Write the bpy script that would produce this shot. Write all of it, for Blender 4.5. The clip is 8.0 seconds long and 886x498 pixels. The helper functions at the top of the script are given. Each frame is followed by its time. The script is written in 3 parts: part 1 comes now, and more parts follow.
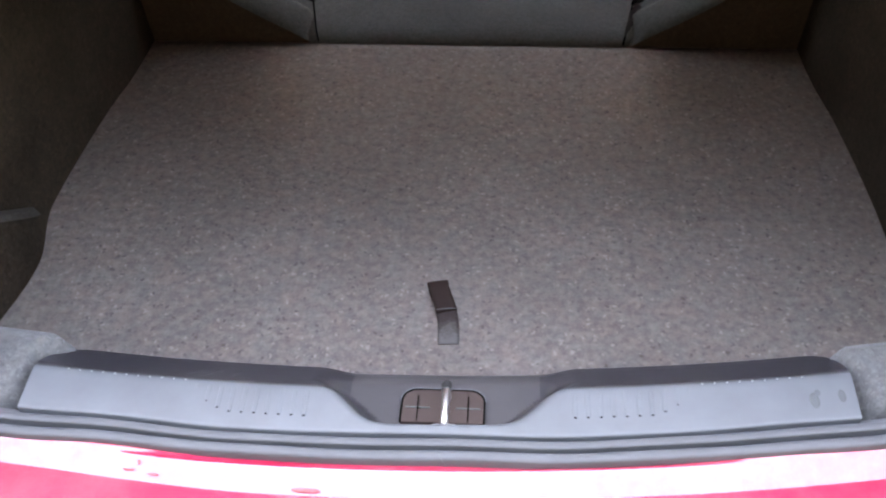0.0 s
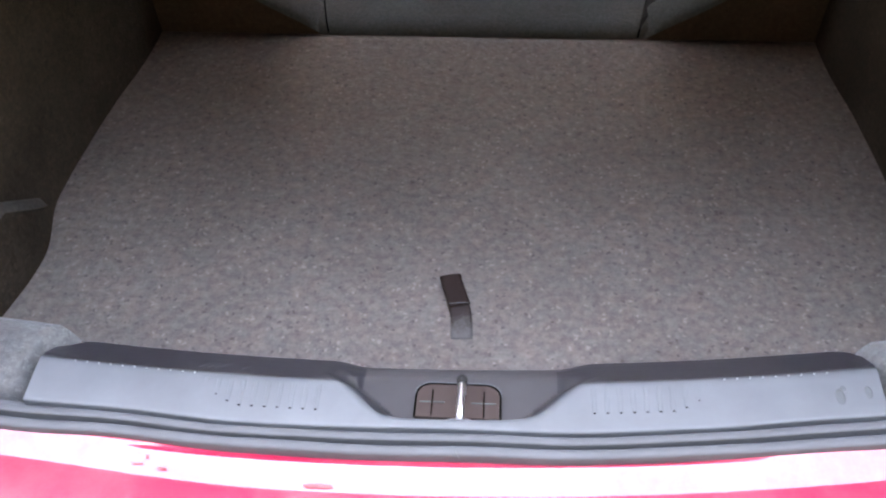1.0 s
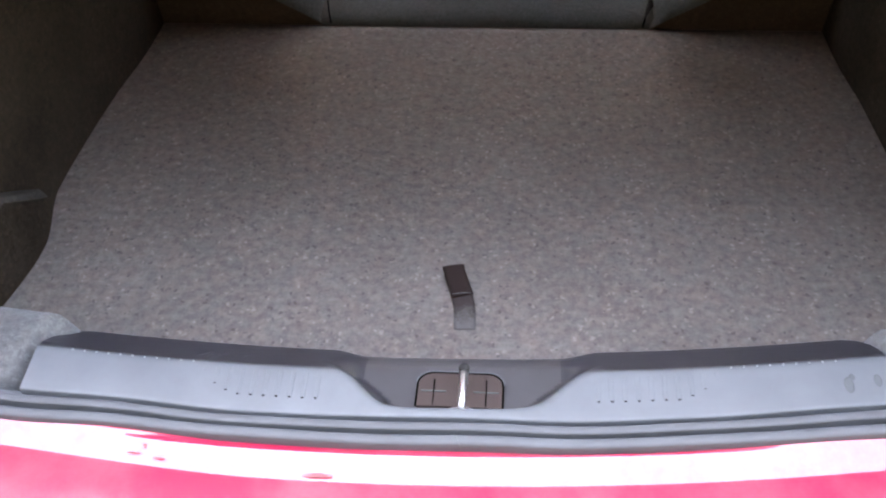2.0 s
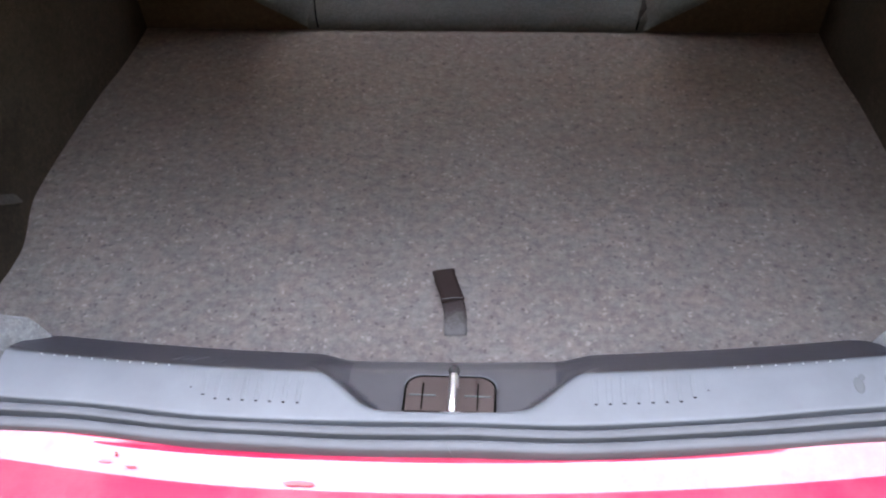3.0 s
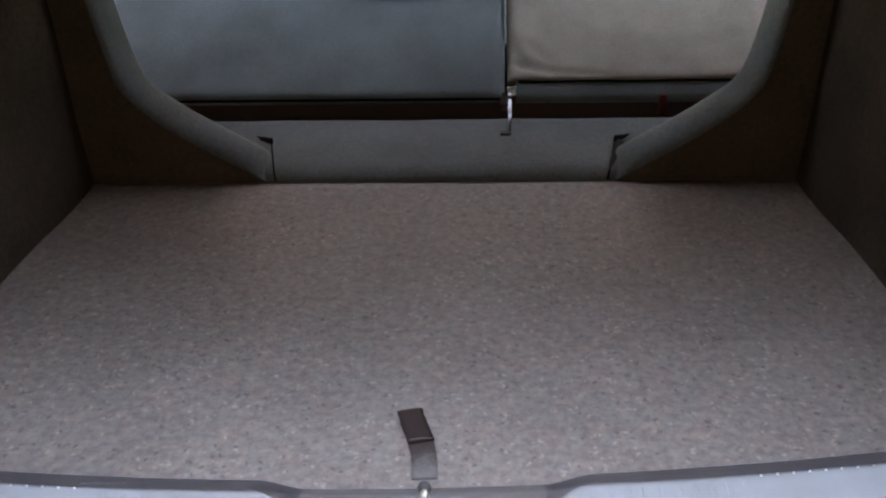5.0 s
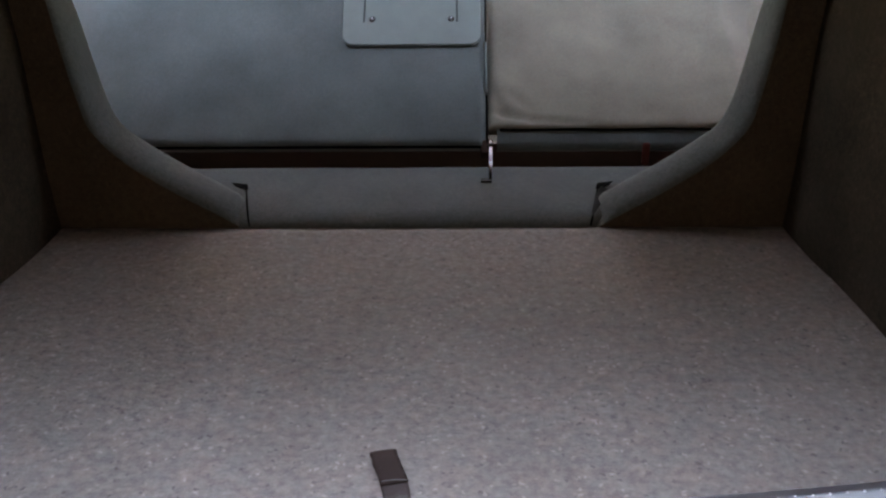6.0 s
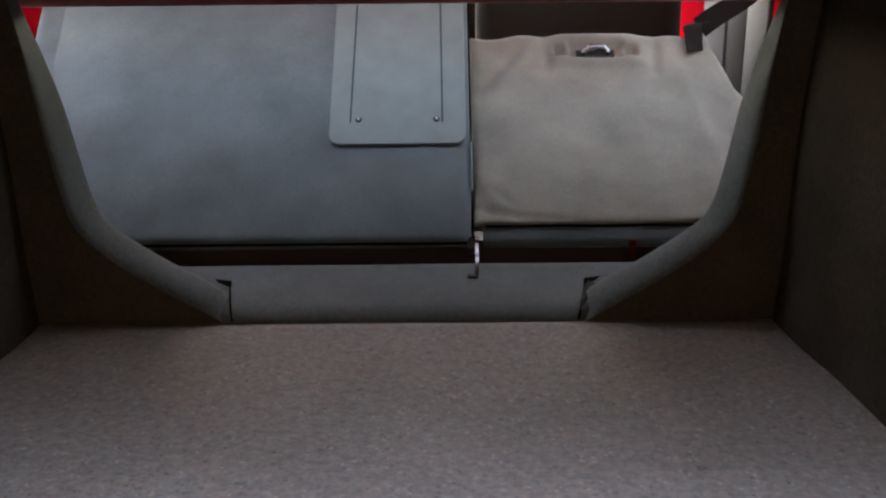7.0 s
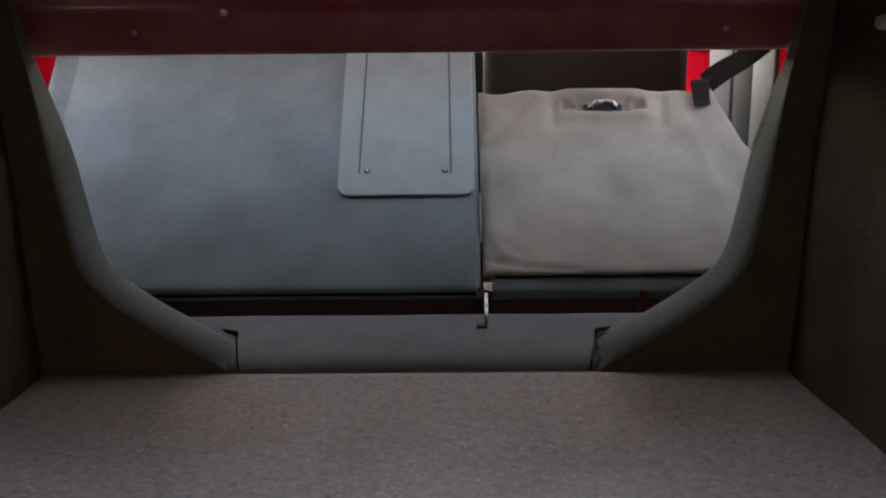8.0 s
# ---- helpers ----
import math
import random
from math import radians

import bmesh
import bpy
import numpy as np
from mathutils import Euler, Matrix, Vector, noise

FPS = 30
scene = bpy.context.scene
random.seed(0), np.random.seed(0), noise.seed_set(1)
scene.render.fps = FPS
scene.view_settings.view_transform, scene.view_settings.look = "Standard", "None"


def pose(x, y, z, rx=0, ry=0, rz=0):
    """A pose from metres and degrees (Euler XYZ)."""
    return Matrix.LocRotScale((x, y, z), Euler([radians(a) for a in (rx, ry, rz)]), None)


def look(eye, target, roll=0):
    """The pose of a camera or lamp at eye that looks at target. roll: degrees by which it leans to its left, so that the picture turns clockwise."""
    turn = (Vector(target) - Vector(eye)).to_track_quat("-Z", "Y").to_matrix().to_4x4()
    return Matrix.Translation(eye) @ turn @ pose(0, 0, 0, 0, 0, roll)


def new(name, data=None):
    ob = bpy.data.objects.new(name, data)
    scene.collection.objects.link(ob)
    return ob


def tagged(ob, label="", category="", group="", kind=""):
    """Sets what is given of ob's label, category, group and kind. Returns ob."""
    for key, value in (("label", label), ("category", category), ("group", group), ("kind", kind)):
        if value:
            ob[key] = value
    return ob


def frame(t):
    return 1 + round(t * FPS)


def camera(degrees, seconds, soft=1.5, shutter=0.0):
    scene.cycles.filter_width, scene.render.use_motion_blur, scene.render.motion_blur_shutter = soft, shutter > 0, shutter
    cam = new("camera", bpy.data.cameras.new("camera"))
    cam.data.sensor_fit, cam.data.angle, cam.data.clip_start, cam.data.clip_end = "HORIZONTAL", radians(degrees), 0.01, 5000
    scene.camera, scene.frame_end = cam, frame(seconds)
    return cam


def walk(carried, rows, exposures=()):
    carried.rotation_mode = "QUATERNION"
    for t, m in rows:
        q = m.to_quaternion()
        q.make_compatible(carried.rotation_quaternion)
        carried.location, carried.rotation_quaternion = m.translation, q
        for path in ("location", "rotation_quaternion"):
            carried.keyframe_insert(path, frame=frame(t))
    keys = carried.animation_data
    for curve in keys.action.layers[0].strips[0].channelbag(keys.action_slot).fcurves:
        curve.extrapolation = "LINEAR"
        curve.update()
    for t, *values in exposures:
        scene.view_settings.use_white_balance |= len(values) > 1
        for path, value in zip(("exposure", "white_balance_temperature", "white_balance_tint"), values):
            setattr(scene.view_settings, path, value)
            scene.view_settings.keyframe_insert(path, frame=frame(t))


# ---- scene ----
cam = camera(47.7, 8.0, 2.2, 0.4)
PATH = [
    (0, (0.075, -1.595, 1.052), (-0.047, -0.182, -0.359), -2.0),
    (0.5, (0.07, -1.588, 1.043), (-0.058, -0.174, -0.365), -1.9),
    (1, (0.062, -1.584, 1.028), (-0.069, -0.173, -0.383), -2.0),
    (1.5, (0.065, -1.585, 1.019), (-0.08, -0.177, -0.394), -2.5),
    (3, (0.068, -1.566, 0.955), (-0.063, -0.123, -0.424), -2.3),
    (3.5, (0.072, -1.558, 0.908), (-0.04, -0.044, -0.393), -2.2),
    (4, (0.066, -1.548, 0.857), (-0.023, 0.035, -0.362), -1.8),
    (4.5, (0.064, -1.538, 0.808), (-0.015, 0.119, -0.309), -1.3),
    (4.7, (0.06, -1.54, 0.793), (-0.015, 0.147, -0.279), -1.3),
    (5.8, (0.065, -1.524, 0.699), (0.026, 0.267, -0.189), -0.9),
    (6, (0.067, -1.52, 0.688), (0.033, 0.284, -0.175), -0.6),
    (6.5, (0.067, -1.523, 0.655), (0.045, 0.342, -0.068), -0.4),
    (7, (0.07, -1.521, 0.634), (0.061, 0.376, 0.001), -0.6),
    (7.5, (0.064, -1.523, 0.618), (0.057, 0.399, 0.066), -0.4),
    (8, (0.062, -1.518, 0.596), (0.045, 0.419, 0.097), -0.6),
]
walk(cam, [(t, look(eye, target, roll)) for t, eye, target, roll in PATH],
     [(0.0, 5.24, 10300, 19), (3.2, 5.23, 10300, 19), (4.5, 5.22, 10300, 18), (6.2, 5.14, 10300, 17), (8.0, 5.09, 10400, 17)])

# ---- world and sun ----
world = bpy.data.worlds.new("sky")
scene.world = world
world.use_nodes = True
wn = world.node_tree
sky = wn.nodes.new("ShaderNodeTexSky")
sky.sky_type = "NISHITA"
sky.sun_disc = False
SUN_ELEVATION, SUN_AZIMUTH = 48.0, -8.0
sky.sun_elevation, sky.sun_rotation = radians(SUN_ELEVATION), radians(SUN_AZIMUTH)
sky.air_density, sky.dust_density, sky.ozone_density = 1.0, 1.0, 1.0
wn.links.new(sky.outputs[0], wn.nodes["Background"].inputs[0])
wn.nodes["Background"].inputs[1].default_value = 0.15
sun = new("sun", bpy.data.lights.new("sun", "SUN"))
sun.data.energy, sun.data.angle, sun.data.color = 0.6, radians(22), (1.0, 0.96, 0.9)
a, e = radians(SUN_AZIMUTH), radians(SUN_ELEVATION)
sun.matrix_world = look((3 * math.sin(a) * math.cos(e), 3 * math.cos(a) * math.cos(e), 3 * math.sin(e)), (0, 0, 0))


# ---- materials ----
def material(name):
    m = bpy.data.materials.new(name)
    m.use_nodes = True
    t = m.node_tree
    return m, t, t.nodes["Principled BSDF"]


def node(t, kind, **values):
    n = t.nodes.new(kind)
    for k, v in values.items():
        n.inputs[k.replace("_", " ")].default_value = v
    return n


def ramp(t, source, stops):
    r = t.nodes.new("ShaderNodeValToRGB")
    els = r.color_ramp.elements
    while len(els) < len(stops):
        els.new(0.5)
    for el, (p, c) in zip(els, stops):
        el.position, el.color = p, (*c, 1)
    t.links.new(source, r.inputs[0])
    return r.outputs[0]


def mixed(t, mode, a, b, factor):
    n = t.nodes.new("ShaderNodeMix")
    n.data_type, n.blend_type = "RGBA", mode
    for s, v in ((0, factor), (6, a), (7, b)):
        if hasattr(v, "links"):
            t.links.new(v, n.inputs[s])
        else:
            n.inputs[s].default_value = v
    return n.outputs[2]


def bumped(t, b, height, strength, distance):
    n = node(t, "ShaderNodeBump", Strength=strength, Distance=distance)
    t.links.new(height, n.inputs["Height"])
    t.links.new(n.outputs[0], b.inputs["Normal"])


def felt(name, base, fleck_dark, fleck_light, fleck=230.0, contrast=1.0, rough=0.95, broad=6.0, spread=0.18, bump=0.7, sheen=0.12, spec=0.15):
    """Needle-felt carpet: heathered fibres, light and dark flecks, faint soiling."""
    m, t, b = material(name)
    at = t.nodes.new("ShaderNodeTexCoord").outputs["Object"]
    fine = node(t, "ShaderNodeTexNoise", Scale=fleck * 0.5, Detail=6.0, Roughness=0.74)
    wide = node(t, "ShaderNodeTexNoise", Scale=broad, Detail=4.0, Roughness=0.55)
    cells = node(t, "ShaderNodeTexVoronoi", Scale=fleck * 1.3)
    warp = node(t, "ShaderNodeTexNoise", Scale=fleck * 0.8, Detail=2.0)
    for n in (fine, wide, warp):
        t.links.new(at, n.inputs["Vector"])
    bent = t.nodes.new("ShaderNodeVectorMath")
    bent.operation = "MULTIPLY_ADD"
    t.links.new(warp.outputs["Color"], bent.inputs[0])
    bent.inputs[1].default_value = (0.012, 0.012, 0.012)
    t.links.new(at, bent.inputs[2])
    t.links.new(bent.outputs[0], cells.inputs["Vector"])
    chance = t.nodes.new("ShaderNodeSeparateColor")
    t.links.new(cells.outputs["Color"], chance.inputs[0])
    col = ramp(t, fine.outputs[0], [(0.30, fleck_dark), (0.50, base), (0.72, fleck_light)])
    tint = node(t, "ShaderNodeTexNoise", Scale=fleck * 0.35, Detail=3.0, Roughness=0.6)
    t.links.new(at, tint.inputs["Vector"])
    hue = ramp(t, tint.outputs[0], [(0.36, (1.03, 0.99, 0.98)), (0.64, (0.98, 1.0, 1.02))])
    col = mixed(t, "MULTIPLY", col, hue, 1.0)
    light = ramp(t, chance.outputs[0], [(0.88, (0, 0, 0)), (0.95, (0.66 * contrast,) * 3)])
    dark = ramp(t, chance.outputs[1], [(0.88, (0, 0, 0)), (0.95, (0.65 * contrast,) * 3)])
    col = mixed(t, "MIX", col, (*(1.35 * c for c in fleck_light), 1), light)
    col = mixed(t, "MIX", col, (*(0.6 * c for c in fleck_dark), 1), dark)
    lo, hi = 1 - spread, 1 + spread
    stain = ramp(t, wide.outputs[0], [(0.3, (lo, lo, lo)), (0.7, (hi, hi, hi))])
    col = mixed(t, "MULTIPLY", col, stain, 1.0)
    t.links.new(col, b.inputs["Base Color"])
    b.inputs["Roughness"].default_value = rough
    b.inputs["Specular IOR Level"].default_value = spec
    b.inputs["Sheen Weight"].default_value = sheen
    bumped(t, b, fine.outputs[0], bump, 0.003)
    return m


def boot_felt(name, base, dark, light):
    """Coarse heathered boot carpet: soft mottling, single pale and dark fibre knots."""
    m, t, b = material(name)
    at = t.nodes.new("ShaderNodeTexCoord").outputs["Object"]

    def cloud(scale, detail, rough):
        n = node(t, "ShaderNodeTexNoise", Scale=scale, Detail=detail, Roughness=rough)
        t.links.new(at, n.inputs["Vector"])
        return n

    def knots(scale, shift, least):
        """Small soft spots in a share of the cells."""
        warp = cloud(scale * 0.9, 2.0, 0.5)
        bent = t.nodes.new("ShaderNodeVectorMath")
        bent.operation = "MULTIPLY_ADD"
        t.links.new(warp.outputs["Color"], bent.inputs[0])
        bent.inputs[1].default_value = (1.6 / scale,) * 3
        moved = t.nodes.new("ShaderNodeVectorMath")
        moved.operation = "ADD"
        t.links.new(at, moved.inputs[0])
        moved.inputs[1].default_value = (shift, shift * 0.7, 0)
        t.links.new(moved.outputs[0], bent.inputs[2])
        cells = node(t, "ShaderNodeTexVoronoi", Scale=scale)
        t.links.new(bent.outputs[0], cells.inputs["Vector"])
        pick = t.nodes.new("ShaderNodeSeparateColor")
        t.links.new(cells.outputs["Color"], pick.inputs[0])
        chosen = ramp(t, pick.outputs[0], [(least, (0, 0, 0)), (least + 0.03, (1, 1, 1))])
        spot = ramp(t, cells.outputs["Distance"], [(0.16, (1, 1, 1)), (0.48, (0, 0, 0))])
        return mixed(t, "MULTIPLY", chosen, spot, 1.0)

    fine = cloud(105.0, 4.0, 0.68)
    mottle = cloud(62.0, 2.0, 0.5)
    tint = cloud(30.0, 3.0, 0.6)
    wide = cloud(5.0, 4.0, 0.55)
    col = ramp(t, fine.outputs[0], [(0.32, dark), (0.5, base), (0.70, light)])
    col = mixed(t, "MULTIPLY", col, ramp(t, mottle.outputs[0], [(0.34, (0.88, 0.88, 0.89)), (0.66, (1.12, 1.12, 1.11))]), 1.0)
    col = mixed(t, "MULTIPLY", col, ramp(t, tint.outputs[0], [(0.36, (1.05, 0.985, 0.985)), (0.64, (0.96, 1.01, 1.04))]), 1.0)
    col = mixed(t, "MIX", col, (*(1.5 * c for c in light), 1), mixed(t, "MULTIPLY", knots(130.0, 0.0, 0.84), (0.7, 0.7, 0.7, 1), 1.0))
    col = mixed(t, "MIX", col, (*(0.5 * c for c in dark), 1), mixed(t, "MULTIPLY", knots(122.0, 3.1, 0.86), (0.7, 0.7, 0.7, 1), 1.0))
    col = mixed(t, "MULTIPLY", col, ramp(t, wide.outputs[0], [(0.3, (0.9, 0.9, 0.9)), (0.7, (1.1, 1.1, 1.1))]), 1.0)
    t.links.new(col, b.inputs["Base Color"])
    b.inputs["Roughness"].default_value = 0.95
    b.inputs["Specular IOR Level"].default_value = 0.15
    b.inputs["Sheen Weight"].default_value = 0.12
    bumped(t, b, fine.outputs[0], 0.7, 0.003)
    return m


def plastic(name, base, rough, grain=900.0, strength=0.12, spec=0.5, wear=0.06):
    """Moulded grained plastic with faint scuffs."""
    m, t, b = material(name)
    at = t.nodes.new("ShaderNodeTexCoord").outputs["Object"]
    g = node(t, "ShaderNodeTexNoise", Scale=grain, Detail=2.0)
    w = node(t, "ShaderNodeTexNoise", Scale=14.0, Detail=6.0, Roughness=0.65)
    for n in (g, w):
        t.links.new(at, n.inputs["Vector"])
    lo, hi = 1 - wear * 2, 1 + wear * 2
    tone = ramp(t, w.outputs[0], [(0.3, (lo, lo, lo)), (0.7, (hi, hi, hi))])
    t.links.new(mixed(t, "MULTIPLY", (*base, 1), tone, 1.0), b.inputs["Base Color"])
    rr = t.nodes.new("ShaderNodeMapRange")
    rr.inputs[3].default_value, rr.inputs[4].default_value = rough - 0.07, rough + 0.07
    t.links.new(w.outputs[0], rr.inputs[0])
    t.links.new(rr.outputs[0], b.inputs["Roughness"])
    b.inputs["Specular IOR Level"].default_value = spec
    bumped(t, b, g.outputs[0], strength, 0.001)
    return m


def paint(name, base, rough=0.3, coat=1.0, dust=0.15):
    """Body paint under clear coat with dust and wiping marks."""
    m, t, b = material(name)
    at = t.nodes.new("ShaderNodeTexCoord").outputs["Object"]
    d = node(t, "ShaderNodeTexNoise", Scale=9.0, Detail=7.0, Roughness=0.7)
    s = node(t, "ShaderNodeTexNoise", Scale=160.0, Detail=2.0)
    for n in (d, s):
        t.links.new(at, n.inputs["Vector"])
    f = ramp(t, d.outputs[0], [(0.42, (0, 0, 0)), (0.75, (dust, dust, dust))])
    t.links.new(mixed(t, "MIX", (*base, 1), (0.5, 0.42, 0.4, 1), f), b.inputs["Base Color"])
    b.inputs["Roughness"].default_value = rough
    b.inputs["Coat Weight"].default_value = coat
    b.inputs["Coat Roughness"].default_value = 0.07
    b.inputs["Coat IOR"].default_value = 1.62
    bumped(t, b, s.outputs[0], 0.03, 0.001)
    return m


def tinted_glass(name, tint):
    """A thin dark pane: each face lets the tint through and reflects a little."""
    m, t, b = material(name)
    clear = t.nodes.new("ShaderNodeBsdfTransparent")
    clear.inputs[0].default_value = (*tint, 1)
    gloss = t.nodes.new("ShaderNodeBsdfGlossy")
    gloss.inputs["Roughness"].default_value = 0.03
    both = t.nodes.new("ShaderNodeMixShader")
    both.inputs[0].default_value = 0.05
    t.links.new(clear.outputs[0], both.inputs[1])
    t.links.new(gloss.outputs[0], both.inputs[2])
    t.links.new(both.outputs[0], t.nodes["Material Output"].inputs["Surface"])
    return m


def worn_webbing(name, base, worn):
    """Webbing rubbed pale towards its outer end."""
    m, t, b = material(name)
    at = t.nodes.new("ShaderNodeTexCoord").outputs["Object"]
    d = node(t, "ShaderNodeTexNoise", Scale=110.0, Detail=5.0, Roughness=0.7)
    w = node(t, "ShaderNodeTexNoise", Scale=900.0, Detail=2.0)
    for n in (d, w):
        t.links.new(at, n.inputs["Vector"])
    xyz = t.nodes.new("ShaderNodeSeparateXYZ")
    t.links.new(at, xyz.inputs[0])
    g = node(t, "ShaderNodeMapRange")
    for k, v in ((1, -0.012), (2, -0.058), (3, -0.10), (4, 0.50)):
        g.inputs[k].default_value = v
    t.links.new(xyz.outputs["Y"], g.inputs[0])
    h = t.nodes.new("ShaderNodeMath")
    t.links.new(g.outputs[0], h.inputs[0])
    t.links.new(d.outputs[0], h.inputs[1])
    f = ramp(t, h.outputs[0], [(0.50, (0, 0, 0)), (0.92, (1, 1, 1))])
    t.links.new(mixed(t, "MIX", (*base, 1), (*worn, 1), f), b.inputs["Base Color"])
    b.inputs["Roughness"].default_value = 0.9
    bumped(t, b, w.outputs[0], 0.5, 0.001)
    return m


def metal(name, base, rough):
    m, t, b = material(name)
    b.inputs["Base Color"].default_value = (*base, 1)
    b.inputs["Metallic"].default_value = 1.0
    n = node(t, "ShaderNodeTexNoise", Scale=60.0, Detail=4.0)
    t.links.new(t.nodes.new("ShaderNodeTexCoord").outputs["Object"], n.inputs["Vector"])
    rr = t.nodes.new("ShaderNodeMapRange")
    rr.inputs[3].default_value, rr.inputs[4].default_value = rough * 0.6, rough * 1.4
    t.links.new(n.outputs[0], rr.inputs[0])
    t.links.new(rr.outputs[0], b.inputs["Roughness"])
    return m


CARPET = boot_felt("boot_carpet", (0.158, 0.135, 0.119), (0.126, 0.107, 0.094), (0.196, 0.169, 0.151))
LINING = felt("side_lining_felt", (0.0300, 0.0227, 0.0170), (0.0230, 0.0174, 0.0130), (0.0396, 0.0300, 0.0227), 200.0, 0.6, spread=0.3, sheen=0.0, spec=0.05)
BULKHEAD = felt("bulkhead_felt", (0.067, 0.076, 0.074), (0.053, 0.060, 0.058), (0.083, 0.093, 0.091), 300.0, 0.5)
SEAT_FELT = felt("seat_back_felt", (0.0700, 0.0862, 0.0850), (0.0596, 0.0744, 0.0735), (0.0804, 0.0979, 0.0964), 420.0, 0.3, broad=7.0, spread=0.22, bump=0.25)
# Narrow seat half, paler and warmer than the wide half.
SEAT_WARM = felt("seat_back_felt_beige", (0.1410, 0.1304, 0.1050), (0.1230, 0.1132, 0.0910), (0.1591, 0.1484, 0.1205), 420.0, 0.3, broad=7.0, spread=0.20, bump=0.25)
# Lining felt again, paled and greyed for the sky light on the ledge.
LEDGE = felt("sky_toned_ledge_felt", (0.107, 0.109, 0.108), (0.080, 0.082, 0.082), (0.150, 0.154, 0.154), 230.0, 0.55)
# Paler lining felt for the painted highlight on the trim edge.
LIT_EDGE_FELT = felt("lit_edge_felt", (0.060, 0.055, 0.049), (0.046, 0.042, 0.038), (0.076, 0.070, 0.063), 200.0, 0.6, sheen=0.0, spec=0.05)
PANEL = felt("bulkhead_panel_felt", (0.0616, 0.0458, 0.0326), (0.0493, 0.0367, 0.0261), (0.0770, 0.0585, 0.0413), 200.0, 0.4, sheen=0.0, spec=0.05)
# Black for unseen undersides, so they bounce no red light.
UNDERLAY = felt("black_shelf_felt", (0.012, 0.011, 0.010), (0.009, 0.008, 0.007), (0.016, 0.015, 0.014), 200.0, 0.4, sheen=0.0, spec=0.05)
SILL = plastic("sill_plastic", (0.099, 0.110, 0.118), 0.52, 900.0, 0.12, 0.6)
# Shaded copies of the sill plastic: inner slope, then scoop floor.
SILL_SHADE = plastic("sill_shade_plastic", (0.021, 0.0205, 0.0255), 0.42)
SILL_HALF_SHADE = plastic("sill_half_shade_plastic", (0.056, 0.053, 0.055), 0.40)
LATCH_PLASTIC = plastic("latch_cover_plastic", (0.042, 0.0255, 0.0215), 0.6)
RUBBER = plastic("seal_rubber", (0.084, 0.089, 0.095), 0.6, 500.0, 0.1, 0.4)
BLACK = plastic("black_gap", (0.0018, 0.0016, 0.0015), 0.95, 900.0, 0.1, 0.05)
DARK = plastic("dark_void_plastic", (0.012, 0.011, 0.011), 0.8)
STRAP = plastic("strap_webbing", (0.026, 0.0155, 0.0135), 0.85, 700.0, 0.4, 0.15)
STRAP_WORN = worn_webbing("worn_webbing", (0.030, 0.0185, 0.0165), (0.105, 0.098, 0.092))
BELT = plastic("belt_webbing", (0.010, 0.008, 0.0075), 0.9, 700.0, 0.4, 0.03)
TRIM_GREY = plastic("cabin_trim_plastic", (0.021, 0.023, 0.027), 0.7, 900.0, 0.12, 0.25)
GAP_SHADE = plastic("gap_shade_maroon", (0.042, 0.026, 0.021), 0.7, 900.0, 0.12, 0.2)
LATCH_STEEL = metal("dark_steel", (0.26, 0.26, 0.265), 0.25)
SCUFF = plastic("scuffed_sill_plastic", (0.080, 0.090, 0.092), 0.7)
STUD = plastic("pale_stud_plastic", (0.27, 0.28, 0.285), 0.6)
# Half-shaded copy of the sill plastic, softens the ridge line.
SILL_SHADE_EDGE = plastic("sill_shade_edge_plastic", (0.050, 0.054, 0.057), 0.5)
GROOVE = plastic("shaded_groove_plastic", (0.035, 0.042, 0.042), 0.8, 900.0, 0.1, 0.1)
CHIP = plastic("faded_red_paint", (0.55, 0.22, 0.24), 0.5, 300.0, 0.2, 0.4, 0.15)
PLATE = plastic("hatch_plate_plastic", (0.1071, 0.1318, 0.1249), 0.6, 900.0, 0.12, 0.25)
LEATHER = plastic("front_seat_vinyl", (0.0175, 0.0168, 0.0150), 0.7, 900.0, 0.12, 0.12)
RED = paint("red_body_paint", (0.46, 0.012, 0.05))
# Body paint set to a darker, flat red for doors and pillars.
RED_DEEP = plastic("deep_red_door_frame_paint", (0.20, 0.003, 0.008), 0.6, 300.0, 0.05, 0.0)
TRIM_DARK = plastic("black_door_trim", (0.006, 0.006, 0.007), 0.8, 900.0, 0.12, 0.1)
TRIM_PALE = plastic("pale_grey_door_trim", (0.036, 0.036, 0.041), 0.7, 900.0, 0.12, 0.25)
# Pale so that the unseen roof lining bounces light into the cabin.
HEADLINER = felt("headliner_cloth", (0.62, 0.60, 0.54), (0.57, 0.55, 0.49), (0.67, 0.65, 0.59), 300.0, 0.3)
BUCKLE = plastic("buckle_red_plastic", (0.06, 0.009, 0.005), 0.6, 500.0, 0.1, 0.2)
RED_MATT = paint("red_inner_body_paint", (0.1562, 0.0125, 0.0175), 0.5, 0.2, 0.12)
# Filters the sun through the opening added in the unseen roof.
SUN_FILTER = tinted_glass("sun_filter_glass", (0.080, 0.092, 0.10))
# Tints set how much side light the unseen rear windows let in.
DOOR_GLASS = tinted_glass("tinted_door_glass", (0.82, 0.85, 0.86))
CLEAR_GLASS = tinted_glass("clear_door_glass", (0.82, 0.835, 0.84))
CHROME = metal("bright_steel", (0.9, 0.9, 0.9), 0.38)
STEEL = metal("worn_steel", (0.5, 0.5, 0.52), 0.35)
# Near-black so the added sky-blocking wall bounces little light.
WALL = plastic("dark_sky_block", (0.018, 0.016, 0.014), 0.9, 120.0, 0.5, 0.2)
